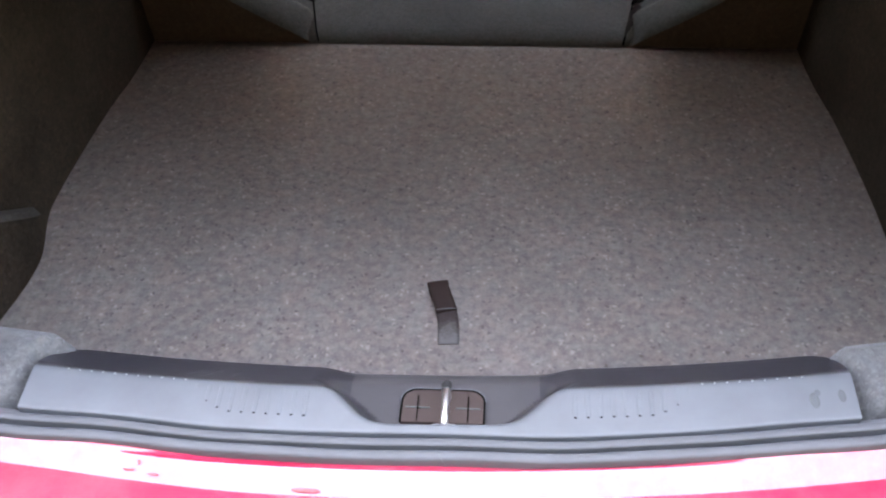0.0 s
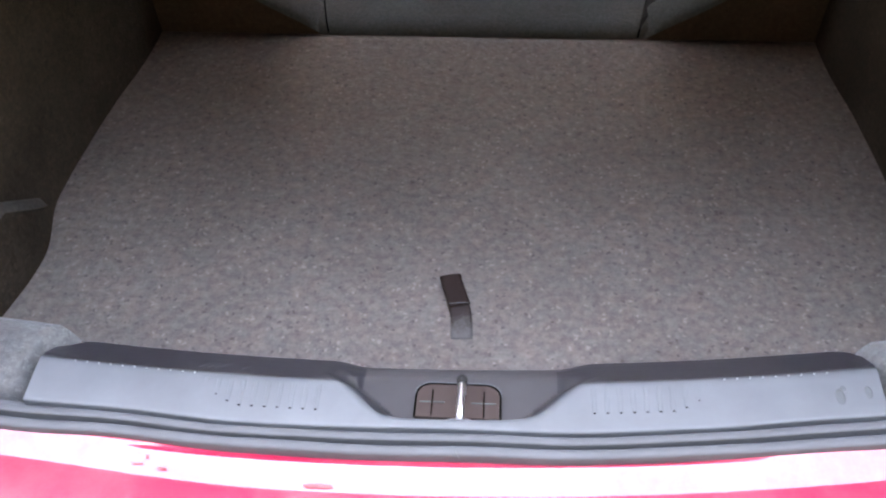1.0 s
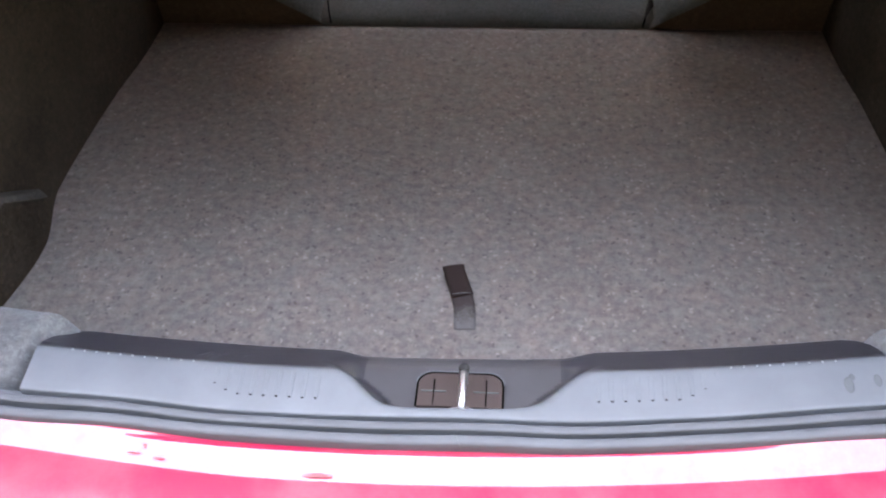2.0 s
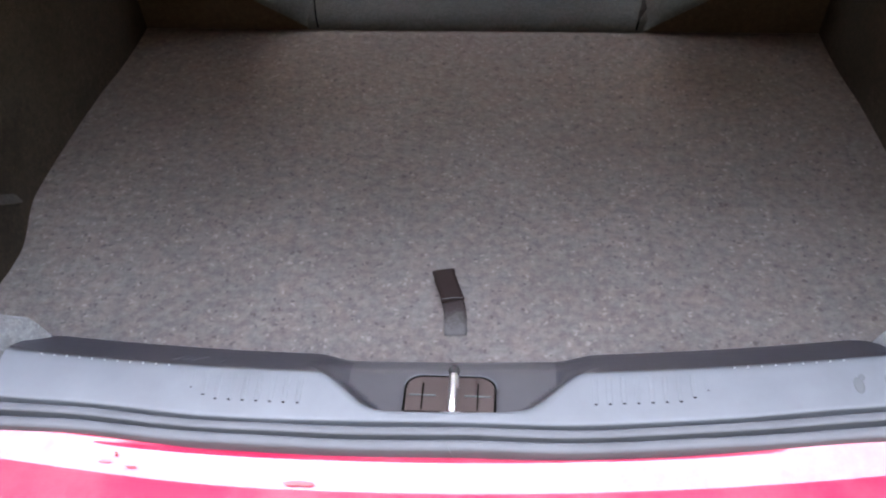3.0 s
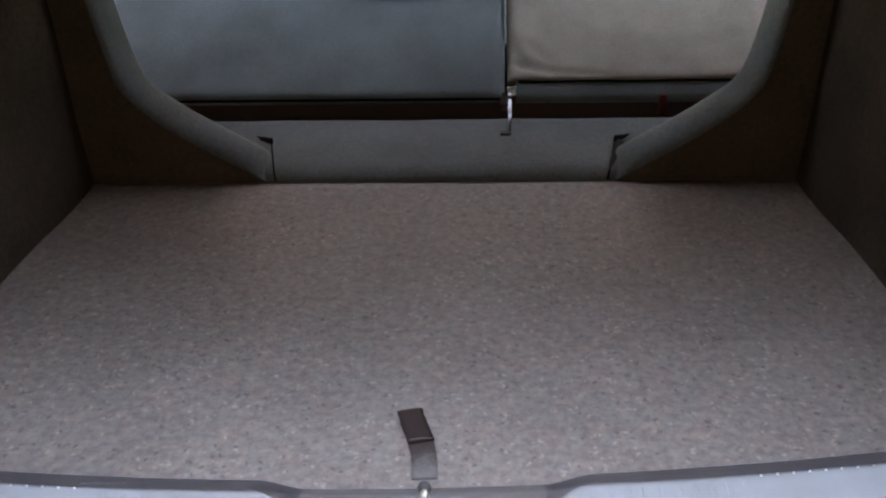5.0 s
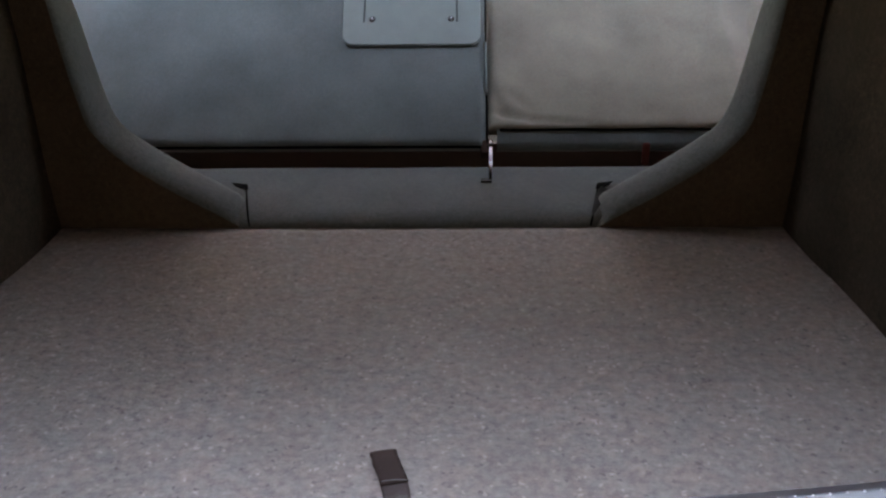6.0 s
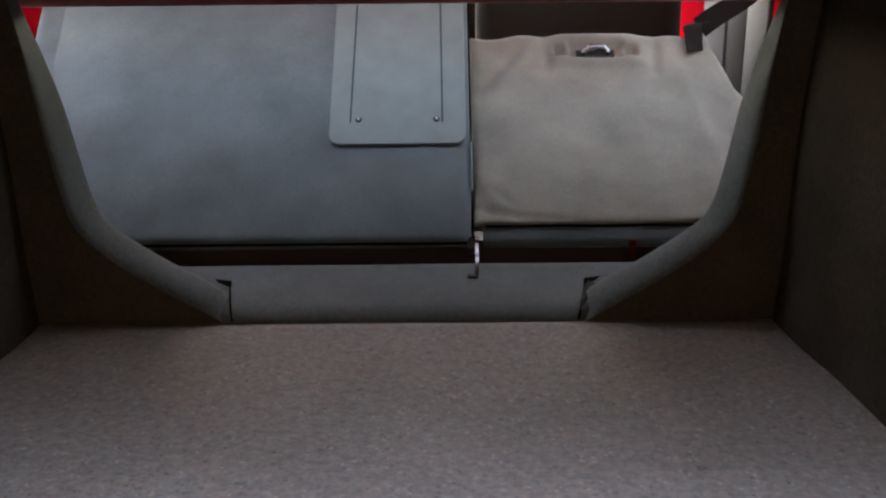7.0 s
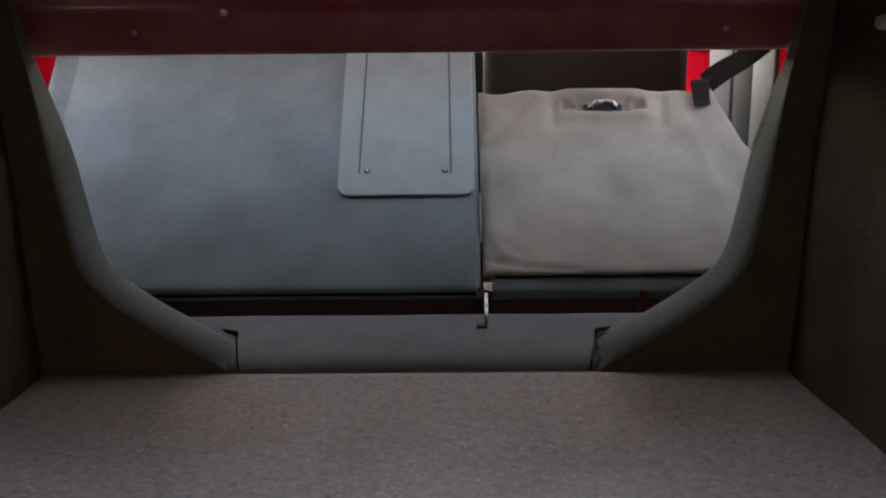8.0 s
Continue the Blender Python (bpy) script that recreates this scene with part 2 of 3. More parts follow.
# Unseen ground, made pale to bounce light up into the cabin.
PALE_GROUND = felt("pale_bounce_ground", (0.30, 0.285, 0.26), (0.24, 0.228, 0.208), (0.36, 0.342, 0.312), 60.0, broad=0.6)


# ---- mesh helpers ----
def part(name, bm, mat, parent=None, label="", smooth=True):
    me = bpy.data.meshes.new(name)
    bmesh.ops.recalc_face_normals(bm, faces=bm.faces)
    bm.to_mesh(me)
    bm.free()
    me.materials.append(mat)
    if smooth:
        me.shade_smooth()
    ob = new(name, me)
    ob.parent = parent
    if label:
        tagged(ob, label)
    return ob


def sharp(ob, degrees=35):
    """Smooth shading that breaks at edges sharper than the angle."""
    ob.data.set_sharp_from_angle(angle=radians(degrees))
    return ob


def surface(rows, closed=False):
    """A sheet through rows of points."""
    bm = bmesh.new()
    vs = [[bm.verts.new(p) for p in r] for r in rows]
    n = len(rows[0])
    for r0, r1 in zip(vs, vs[1:]):
        for j in range(n if closed else n - 1):
            k = (j + 1) % n
            bm.faces.new((r0[j], r0[k], r1[k], r1[j]))
    return bm


def capped(rows):
    """A solid lofted through closed rows, with end caps."""
    bm = surface(rows, True)
    bm.verts.ensure_lookup_table()
    n = len(rows[0])
    bm.faces.new(bm.verts[:n])
    bm.faces.new(bm.verts[-n:])
    return bm


def box(x0, x1, y0, y1, z0, z1, bevel=0.0, seg=2):
    bm = bmesh.new()
    bmesh.ops.create_cube(bm, size=1, matrix=Matrix.Translation(((x0 + x1) / 2, (y0 + y1) / 2, (z0 + z1) / 2)) @ Matrix.Diagonal((x1 - x0, y1 - y0, z1 - z0, 1)))
    if bevel:
        bmesh.ops.bevel(bm, geom=bm.edges[:], offset=bevel, segments=seg, affect="EDGES", profile=0.5)
    return bm


def tube(points, radius, n=10):
    """A round bar along points."""
    pts = [Vector(p) for p in points]
    rows = []
    side = Vector((0.31, 0.2, 0.93))
    for i, p in enumerate(pts):
        d = (pts[min(i + 1, len(pts) - 1)] - pts[max(i - 1, 0)]).normalized()
        u = d.cross(side).normalized()
        w = d.cross(u)
        rows.append([p + radius * (math.cos(k * math.tau / n) * u + math.sin(k * math.tau / n) * w) for k in range(n)])
    return capped(rows)


def spline(pts, n):
    """n points evenly along a smooth curve through pts."""
    pts = [Vector(p) for p in pts]
    ext = [2 * pts[0] - pts[1], *pts, 2 * pts[-1] - pts[-2]]
    dense = []
    for i in range(1, len(ext) - 2):
        p0, p1, p2, p3 = ext[i - 1:i + 3]
        for s in range(16):
            u = s / 16
            dense.append(0.5 * ((2 * p1) + (p2 - p0) * u + (2 * p0 - 5 * p1 + 4 * p2 - p3) * u * u + (3 * p1 - p0 - 3 * p2 + p3) * u ** 3))
    dense.append(pts[-1])
    run = [0.0]
    for q0, q1 in zip(dense, dense[1:]):
        run.append(run[-1] + (q1 - q0).length)
    out = []
    for k in range(n):
        d = run[-1] * k / (n - 1)
        j = min(max(int(np.searchsorted(run, d)), 1), len(run) - 1)
        f = (d - run[j - 1]) / max(run[j] - run[j - 1], 1e-9)
        out.append(dense[j - 1].lerp(dense[j], f))
    return out


def along(edge, pitch):
    """Points at even pitch along straight runs of (y, z)."""
    pts = []
    for (y0, z0), (y1, z1) in zip(edge, edge[1:]):
        m = min(max(1, round(math.hypot(y1 - y0, z1 - z0) / pitch)), 30)
        pts += [Vector((0, y0 + (y1 - y0) * q / m, z0 + (z1 - z0) * q / m)) for q in range(m)]
    return pts + [Vector((0, *edge[-1]))]


def bar(c, half, high):
    """Low bar with chamfered sides along the points c."""
    return capped([[Vector(p) + Vector((dx, 0, dz)) for dx, dz in ((-half, -high), (half, -high), (half, 0.2 * high), (0.72 * half, high), (-0.72 * half, high), (-half, 0.2 * high))] for p in c])


def step(a, b, x):
    u = min(max((x - a) / (b - a), 0), 1)
    return u * u * (3 - 2 * u)


def rounded_plate(x0, x1, y0, y1, rad, th):
    pts = []
    for cx, cy, a0 in ((x1 - rad, y1 - rad, 0), (x0 + rad, y1 - rad, 90), (x0 + rad, y0 + rad, 180), (x1 - rad, y0 + rad, 270)):
        for k in range(8):
            g = radians(a0 + 90 * k / 7)
            pts.append((cx + rad * math.cos(g), cy + rad * math.sin(g)))
    cx, cy = (x0 + x1) / 2, (y0 + y1) / 2
    inset = lambda x, y, d: (x - d * (1 if x > cx else -1), y - d * (1 if y > cy else -1))
    return capped([[(*inset(x, y, d), z) for x, y in pts] for d, z in ((0, 0), (0, th * 0.7), (0.0015, th), (0.004, th))])


def empty(name, at=(0, 0, 0)):
    ob = new(name)
    ob.empty_display_size = 0.05
    ob.location = at
    return ob


# ---- ground and boot floor ----
def ground():
    bm = bmesh.new()
    bmesh.ops.create_grid(bm, x_segments=8, y_segments=8, size=400, matrix=Matrix.Translation((0, 0, -0.52)))
    tagged(part("ground", bm, PALE_GROUND, smooth=False), "pale grey ground under the car, unseen, paled to bounce light", "ground", kind="structure")


def boot_floor():
    rows = []
    for i in range(49):
        y = -0.95 + 0.95 * i / 48
        row = []
        for j in range(65):
            x = -0.66 + 1.32 * j / 64
            z = 0.0012 * noise.noise(Vector((x * 5, y * 5, 1.3)))
            row.append((x, y, z if y < -0.01 else 0.0))
        rows.append(row)
    rows.append([(x, 0.004, -0.05) for x, _, _ in rows[0]])
    tagged(part("boot_floor", surface(rows), CARPET), "speckled grey-brown needle-felt boot carpet", "carpet", kind="structure")


# ---- bulkhead, opening and side linings ----
OUTER = [(0.592, 0.60), (0.580, 0.53), (0.565, 0.44), (0.550, 0.31), (0.535, 0.215), (0.522, 0.17), (0.476, 0.118), (0.402, 0.066), (0.325, 0.02), (0.290, -0.004)]
INNER = [(0.610, 0.60), (0.582, 0.495), (0.560, 0.43), (0.538, 0.35), (0.522, 0.26), (0.508, 0.195), (0.490, 0.158), (0.463, 0.135), (0.425, 0.108), (0.373, 0.075), (0.325, 0.046), (0.302, 0.028), (0.285, -0.02)]


def bulkhead(sign, name):
    n = 60
    out = spline([(x, 0, z) for x, z in OUTER], n)
    inn = spline([(x, 0.06, z) for x, z in INNER], n)
    rows, side = [], []
    for o, i in zip(out, inn):
        row = []
        side.append([(sign * (0.70 + (o.x + 0.001 - 0.70) * k / 8), 0.0, o.z - 0.001 * (o.z > 0.004)) for k in range(9)])
        row.append((sign * (o.x + 0.001), -0.0005, o.z - 0.001 * (o.z > 0.004)))
        for k in range(11):
            g = k / 10 * math.pi / 2
            row.append((sign * (o.x + (i.x - o.x) * math.sin(g)), 0.06 * (1 - math.cos(g)), o.z + (i.z - o.z) * math.sin(g)))
        for y, d in ((0.067, 0.002), (0.076, 0.010), (0.082, 0.024), (0.084, 0.05)):
            row.append((sign * (i.x + d), y, i.z - 0.8 * d))
        rows.append(row)
    ob = part(name, surface(side), PANEL)
    tagged(ob, "dark felt bulkhead panel beside the seat opening", "bulkhead", kind="structure")
    part("opening_edge", surface(rows), BULKHEAD, ob, "padded grey felt edge of the opening")


def side_lining(sign, name):
    plan = spline([(0.76, -1.02), (0.715, -0.90), (0.670, -0.78), (0.646, -0.65), (0.640, -0.5), (0.632, -0.33), (0.620, -0.22), (0.606, -0.12), (0.600, 0.01)], 110)
    rows = []
    for p in plan:
        x, y = p.x, p.y
        lean = 0.05 * step(-0.95, -0.6, y)
        row = []
        for k in range(110):
            z = -0.01 + 0.63 * (k / 109) ** 1.4
            # the lower trim piece stands proud below a slanting edge
            edge = min(0.79 * (-0.475 - y), 0.12)
            shelf = -0.024 * (1 - step(edge - 0.007, edge + 0.007, z)) * (1 - step(-0.60, -0.46, y)) if sign < 0 else 0.0
            puff = 0.006 * noise.noise(Vector((x * 4, y * 5, z * 5)))
            row.append((sign * (x + lean * z + shelf + puff), y, z))
        rows.append(row)
    ob = part(name, surface(rows), LINING)
    if sign < 0:
        # pale strip paints the light caught on top of the lower trim piece
        strip = []
        for k in range(25):
            y = -0.515 - 0.165 * k / 24
            x = float(np.interp(y, [p.y for p in plan], [p.x for p in plan]))
            z = min(0.79 * (-0.475 - y), 0.12)
            out = x + 0.05 * step(-0.95, -0.6, y) * z + 0.006 * noise.noise(Vector((x * 4, y * 5, z * 5)))
            w = 0.022 * math.sin(math.pi * min(1, 0.08 + k / 20)) if k < 10 else 0.022
            strip.append([(-(out + 0.003), y, z + 0.010), (-(out - 0.4 * w), y, z + 0.0085), (-(out - w), y, z + 0.003), (-(out - w - 0.004), y, z - 0.006)])
        part("trim_edge", surface(strip), LIT_EDGE_FELT, ob, "pale lower trim edge, coloured for the light it catches")
    if sign > 0:
        bm = bmesh.new()
        bmesh.ops.create_cone(bm, cap_ends=True, segments=12, radius1=0.011, radius2=0.008, depth=0.010, matrix=Matrix.Translation((0.633, -0.155, 0.55)) @ Euler((0, radians(-90), 0)).to_matrix().to_4x4())
        part("lining_clip", bm, STUD, ob, "pale plastic clip", smooth=False)
    tagged(ob, "dark grey felt boot side lining", "lining", kind="structure")


def corner_lining(sign, name):
    """Raised felt ledge between the sill trim and the side lining."""
    rows = []
    for k in range(29):
        f = (k / 28) ** 1.5
        prof = [(-0.865, -0.01), (-0.885, 0.10), (-0.893, 0.17), (-0.902, 0.193), (-0.915, 0.203), (-0.935, 0.207), (-0.96, 0.207), (-0.985, 0.205), (-1.003, 0.202), (-1.005, 0.15)]
        row = []
        for y, z in prof:
            x0 = (0.404 if sign < 0 else 0.424) + (0.022 if sign < 0 else 0.016) * min(max((-0.900 - y) / 0.045, 0), 1)
            x = x0 + (0.76 - x0) * f
            row.append((sign * x, y + sill_y(sign * x) - 0.010 * (sign > 0) * (y > -0.95) + 0.05 * step(0.52, 0.70, x) * (y > -0.93), z + (0.06 * step(0.53, 0.72, x) - 0.035 * (1 - step(0.0, 0.08, f))) * (z > 0.1)))
        rows.append(row)
    ob = part(name, surface(rows), LEDGE)
    tagged(ob, "light grey speckled felt corner ledge beside the sill", "lining", kind="structure")


def sill_y(x):
    """How the sill bows across the car."""
    return 0.028 * x + 0.15 * x * x


def wavy(x, xs, ys):
    """A smooth wavering offset through (xs, ys)."""
    k = min(max(int(np.searchsorted(xs, x)), 1), len(xs) - 1)
    u = min(max((x - xs[k - 1]) / (xs[k] - xs[k - 1]), 0), 1)
    return ys[k - 1] + (ys[k] - ys[k - 1]) * u * u * (3 - 2 * u)


def seam(x):
    """How far the trim's outer edge bulges outwards."""
    return wavy(x, (-0.74, -0.45, -0.326, -0.204, 0.0, 0.141, 0.254, 0.368, 0.465, 0.74), (0.001, 0.001, -0.0027, 0.0014, -0.0008, 0.0042, 0.0033, 0.0011, 0.003, 0.003))


def seal_edge(x):
    """How far the seal's outer edge bulges outwards."""
    return wavy(x, (-0.74, -0.435, -0.316, -0.198, -0.083, 0.02, 0.14, 0.36, 0.456, 0.74), (0.004, 0.004, -0.0025, -0.0007, 0.0006, 0.0, 0.0036, 0.0038, 0.0065, 0.007))


def lower_lip():
    prof = [(-0.004, -0.03), (-0.002, 0.0), (0.002, 0.007), (0.010, 0.0135), (0.024, 0.019), (0.045, 0.0225), (0.08, 0.0265), (0.13, 0.0315), (0.17, 0.0355), (0.188, 0.036), (0.198, 0.030), (0.203, 0.015), (0.203, -0.10)]
    prof = spline([(0, y, z) for y, z in prof], 34)
    rows = []
    for j in range(41):
        x = -0.50 + 1.0 * j / 40
        rows.append([(x, max(p.y, 0.012) if abs(x) > 0.30 else p.y, p.z + 0.0015 * noise.noise(Vector((x * 9, p.y * 12, 2)))) for p in prof])
    ob = part("bulkhead_lip", surface(rows), BULKHEAD)
    tagged(ob, "grey felt covered lip below the folded seats", "lining", kind="structure")
    for s in (-1, 1):
        pts = [(0.284, 0.0, 0.004), (0.288, 0.012, 0.0145), (0.292, 0.03, 0.0200), (0.298, 0.06, 0.0242), (0.306, 0.098, 0.0283)]
        part("seam_gap", tube([(s * x, y, z) for x, y, z in pts], 0.0018, 6), BLACK, ob)
        b2 = bmesh.new()
        vs = [b2.verts.new((s * x, y, z)) for x, y, z in ((0.300, 0.092, 0.0275), (0.310, 0.098, 0.029), (0.326, 0.104, 0.033), (0.336, 0.118, 0.036), (0.308, 0.120, 0.0315))]
        b2.faces.new(vs)
        bmesh.ops.solidify(b2, geom=b2.faces[:], thickness=0.006)
        if s > 0:
            # dark patch paints the shading of the fold beside the right seam
            b3 = bmesh.new()
            b3.faces.new([b3.verts.new(p) for p in ((0.284, 0.004, 0.0135), (0.306, 0.04, 0.0275), (0.322, 0.085, 0.034), (0.312, 0.1, 0.0335), (0.300, 0.07, 0.0305), (0.290, 0.03, 0.0250))])
            bmesh.ops.solidify(b3, geom=b3.faces[:], thickness=0.004)
            part("fold_shade", b3, DARK, ob, smooth=False)
        part("hook_slot", b2, BLACK, ob, smooth=False)


def shelf():
    """Red cross member below the front edge of the parcel shelf."""
    prof = [(0.13, 0.508), (0.118, 0.500), (0.108, 0.502), (0.100, 0.512), (0.092, 0.56), (0.086, 0.572), (0.07, 0.585), (0.03, 0.60), (0.0, 0.603), (0.0, 0.66), (0.14, 0.655), (0.15, 0.60)]
    rows = [[(-0.80 + 1.60 * j / 24, y, z) for y, z in prof] for j in range(25)]
    ob = sharp(part("cross_member", capped(rows), RED_MATT))
    tagged(ob, "dark red painted metal cross member under the parcel shelf", "cross member", kind="structure")
    # unseen shelf, its rear edge set to block sky from the boot's back
    prof = [(-0.004, 0.604), (-0.20, 0.612), (-0.585, 0.624), (-0.62, 0.611), (-0.635, 0.611), (-0.64, 0.64), (-0.635, 0.66), (-0.615, 0.68), (-0.004, 0.66)]
    rows = [[(-0.80 + 1.60 * j / 24, y, z) for y, z in prof] for j in range(25)]
    tagged(sharp(part("parcel_shelf", capped(rows), UNDERLAY)), "black parcel shelf over the boot, unseen, shaped to shade its back", "parcel shelf", kind="structure")
    return ob


ground()
boot_floor()
bulkhead(-1, "wall_bulkhead_left")
bulkhead(1, "wall_bulkhead_right")
side_lining(-1, "wall_lining_left")
side_lining(1, "wall_lining_right")
corner_lining(-1, "wall_corner_left")
corner_lining(1, "wall_corner_right")
lower_lip()
shelf_ob = shelf()


# ---- car body ----
# Opening added in the unseen roof to throw sun on the boot floor.
LIGHT_OPENING = (-0.31, 0.31, 0.50, 1.00)


def body():
    # rear panel and bumper
    edge = [(-0.99, 0.10), (-1.02, 0.19), (-1.028, 0.193), (-1.036, 0.1925), (-1.0445, 0.1925), (-1.0463, 0.1932), (-1.0479, 0.1955), (-1.0525, 0.1946), (-1.062, 0.1923), (-1.0755, 0.1889), (-1.0765, 0.1886), (-1.0775, 0.1885), (-1.112, 0.1885), (-1.16, 0.1875), (-1.20, 0.179), (-1.232, 0.15), (-1.24, 0.08), (-1.24, -0.1), (-1.2, -0.3)]
    prof = along(edge, 0.003)
    rows = []
    for j in range(121):
        x = -0.85 + 1.70 * j / 120
        # the flat of the panel narrows towards the left corner
        narrow = 0.0075 * step(0.16, 0.42, -x)
        rows.append([(x, p.y + sill_y(x) + narrow * min(max((-1.0408 - p.y) / 0.0357, 0), 1), p.z + (0.1946 + 0.248 * (p.y + 1.0525) - p.z) * step(0.20, 0.34, abs(x)) * (-1.0525 < p.y < -1.0385)) for p in prof])
    panel = tagged(part("rear_body_panel", surface(rows), RED), "glossy red painted rear body panel below the boot opening", "car body", kind="structure")
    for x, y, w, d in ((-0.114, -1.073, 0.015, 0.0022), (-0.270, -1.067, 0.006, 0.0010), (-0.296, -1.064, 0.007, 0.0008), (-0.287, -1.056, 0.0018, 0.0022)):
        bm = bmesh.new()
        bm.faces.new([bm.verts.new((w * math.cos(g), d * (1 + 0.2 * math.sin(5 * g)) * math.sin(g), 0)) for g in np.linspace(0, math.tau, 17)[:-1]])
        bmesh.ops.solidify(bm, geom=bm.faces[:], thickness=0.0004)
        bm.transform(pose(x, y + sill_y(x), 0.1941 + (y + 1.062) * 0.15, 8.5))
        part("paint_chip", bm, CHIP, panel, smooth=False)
    for s, nm in ((-1, "left"), (1, "right")):
        tagged(part("quarter_panel_" + nm, box(s * 0.88 - 0.012, s * 0.88 + 0.012, -1.1, 0.26, -0.35, 0.72, 0.005), RED), "red painted rear quarter panel", "car body", kind="structure")
        tagged(part("rear_door_sill_" + nm, box(s * 0.88 - 0.012, s * 0.88 + 0.012, 0.265, 0.635, -0.35, -0.12, 0.005), RED), "red painted door sill below the rear door", "car body", kind="structure")
        tagged(part("front_door_" + nm, box(s * 0.88 - 0.012, s * 0.88 + 0.012, 0.905, 2.4, -0.35, 0.40, 0.005), RED_DEEP), "red painted front door below its window", "car body", kind="structure")
        tagged(part("door_pillar_" + nm, box(s * 0.86 - 0.02, s * 0.86 + 0.02, 0.64, 0.90, -0.30, 0.98, 0.01), RED_DEEP), "red painted door pillar", "car body", kind="structure")
        # unseen gutter, its inner edge set to shade the floor's sides
        tagged(part("boot_gutter_" + nm, box(min(s * 0.865, s * 0.325 + 0.03 * (s + 1)), max(s * 0.865, s * 0.325 + 0.03 * (s + 1)), -0.89, 0.08, 0.625, 0.68, 0.015), RED), "red boot opening gutter, added unseen to narrow the incoming daylight", "car body", kind="structure")
        # unseen pillar, made wide to keep light off the seat tops
        tagged(part("rear_pillar_" + nm, box(s * 0.86 - 0.02, s * 0.86 + 0.02, -0.12, 0.255, 0.725, 0.98, 0.01), TRIM_GREY), "grey rear pillar, unseen, widened to block side light", "trim", kind="structure")
        tagged(part("side_trim_" + nm, box(s * 0.85 - 0.014, s * 0.85 + 0.014, 0.10, 0.26, -0.26, 0.62, 0.01), TRIM_GREY), "grey plastic cabin side trim", "trim", kind="structure")
        tagged(part("door_trim_" + nm, box(s * 0.85 - 0.014, s * 0.85 + 0.014, 0.91, 1.09, -0.26, 0.56, 0.01), TRIM_GREY), "grey plastic front door trim", "trim", kind="structure")
        tagged(part("front_pillar_" + nm, box(s * 0.86 - 0.02, s * 0.86 + 0.02, 1.54, 1.67, 0.405, 0.98, 0.01), RED_DEEP), "red painted front door frame", "car body", kind="structure")
        tagged(part("door_pocket_" + nm, box(s * 0.85 - 0.01, s * 0.85 + 0.014, 1.095, 1.275, -0.26, 0.56, 0.01), TRIM_DARK), "black front door recess", "trim", kind="structure")
        tagged(part("door_trim_front_" + nm, box(s * 0.85 - 0.014, s * 0.85 + 0.014, 1.28, 1.53, -0.26, 0.56, 0.01), TRIM_PALE), "pale grey front door trim", "trim", kind="structure")
        tagged(part("dash_side_" + nm, box(s * 0.86 - 0.02, s * 0.86 + 0.02, 1.70, 2.3, 0.405, 0.98, 0.01), RED_MATT), "dark red front pillar", "car body", kind="structure")
    # unseen rear doors and panes, added to hold back side light
    for s, nm in ((-1, "left"), (1, "right")):
        tagged(part("rear_door_" + nm, box(s * 0.88 - 0.012, s * 0.88 + 0.012, 0.265, 0.635, -0.115, 0.40, 0.005), RED_DEEP), "red painted rear door, closed, added unseen to block side light", "car body", kind="structure")
        tagged(part("rear_door_window_" + nm, box(s * 0.882 - 0.002, s * 0.882 + 0.002, 0.265, 0.635, 0.404, 0.866), DOOR_GLASS if s < 0 else CLEAR_GLASS, smooth=False), "rear door window, added unseen, tinted to filter side light", "window", kind="structure")
    # upright lid with rounded upper corners
    lid = rounded_plate(-0.62, 0.62, -0.30, 0.78, 0.20, 0.045)
    bmesh.ops.bisect_plane(lid, geom=lid.verts[:] + lid.edges[:] + lid.faces[:], plane_co=(0, 0, 0), plane_no=(0, -1, 0), clear_outer=True)
    bmesh.ops.holes_fill(lid, edges=lid.edges[:])
    lid.transform(pose(0, -0.59, 0.69, 87))
    # darker than the body red, to keep its bounce off the seats
    lid = tagged(part("boot_lid", lid, RED_MATT, smooth=False), "red painted boot lid standing open", "boot lid", kind="structure")
    lining = rounded_plate(-0.57, 0.57, 0.06, 0.73, 0.16, 0.006)
    lining.transform(pose(0, -0.59, 0.69, 87) @ Matrix.Translation((0, 0, 0.0455)))
    # unseen black lining added so the lid throws no red light
    part("lid_lining", lining, UNDERLAY, lid, "black inner lining, added unseen to cut red bounce", smooth=False)
    # unseen roof and headliner round an added opening that lets sun in
    for nm, wide, ya, yb, za, zb, mat, label, kind in (("roof_panel", 0.88, 0.205, 2.3, 0.985, 1.01, RED, "red painted car roof, unseen, round an added light opening", "car body"), ("headliner", 0.80, 0.23, 2.28, 0.955, 0.98, HEADLINER, "pale grey headliner under the roof, added unseen to bounce light", "ceiling")):
        bm = bmesh.new()
        for x0, x1, y0, y1 in ((-wide, wide, ya, LIGHT_OPENING[2]), (-wide, wide, LIGHT_OPENING[3], yb), (-wide, LIGHT_OPENING[0], LIGHT_OPENING[2], LIGHT_OPENING[3]), (LIGHT_OPENING[1], wide, LIGHT_OPENING[2], LIGHT_OPENING[3])):
            bmesh.ops.create_cube(bm, size=1, matrix=Matrix.Translation(((x0 + x1) / 2, (y0 + y1) / 2, (za + zb) / 2)) @ Matrix.Diagonal((x1 - x0, y1 - y0, zb - za, 1)))
        tagged(part(nm, bm, mat, smooth=False), label, kind, kind="structure")
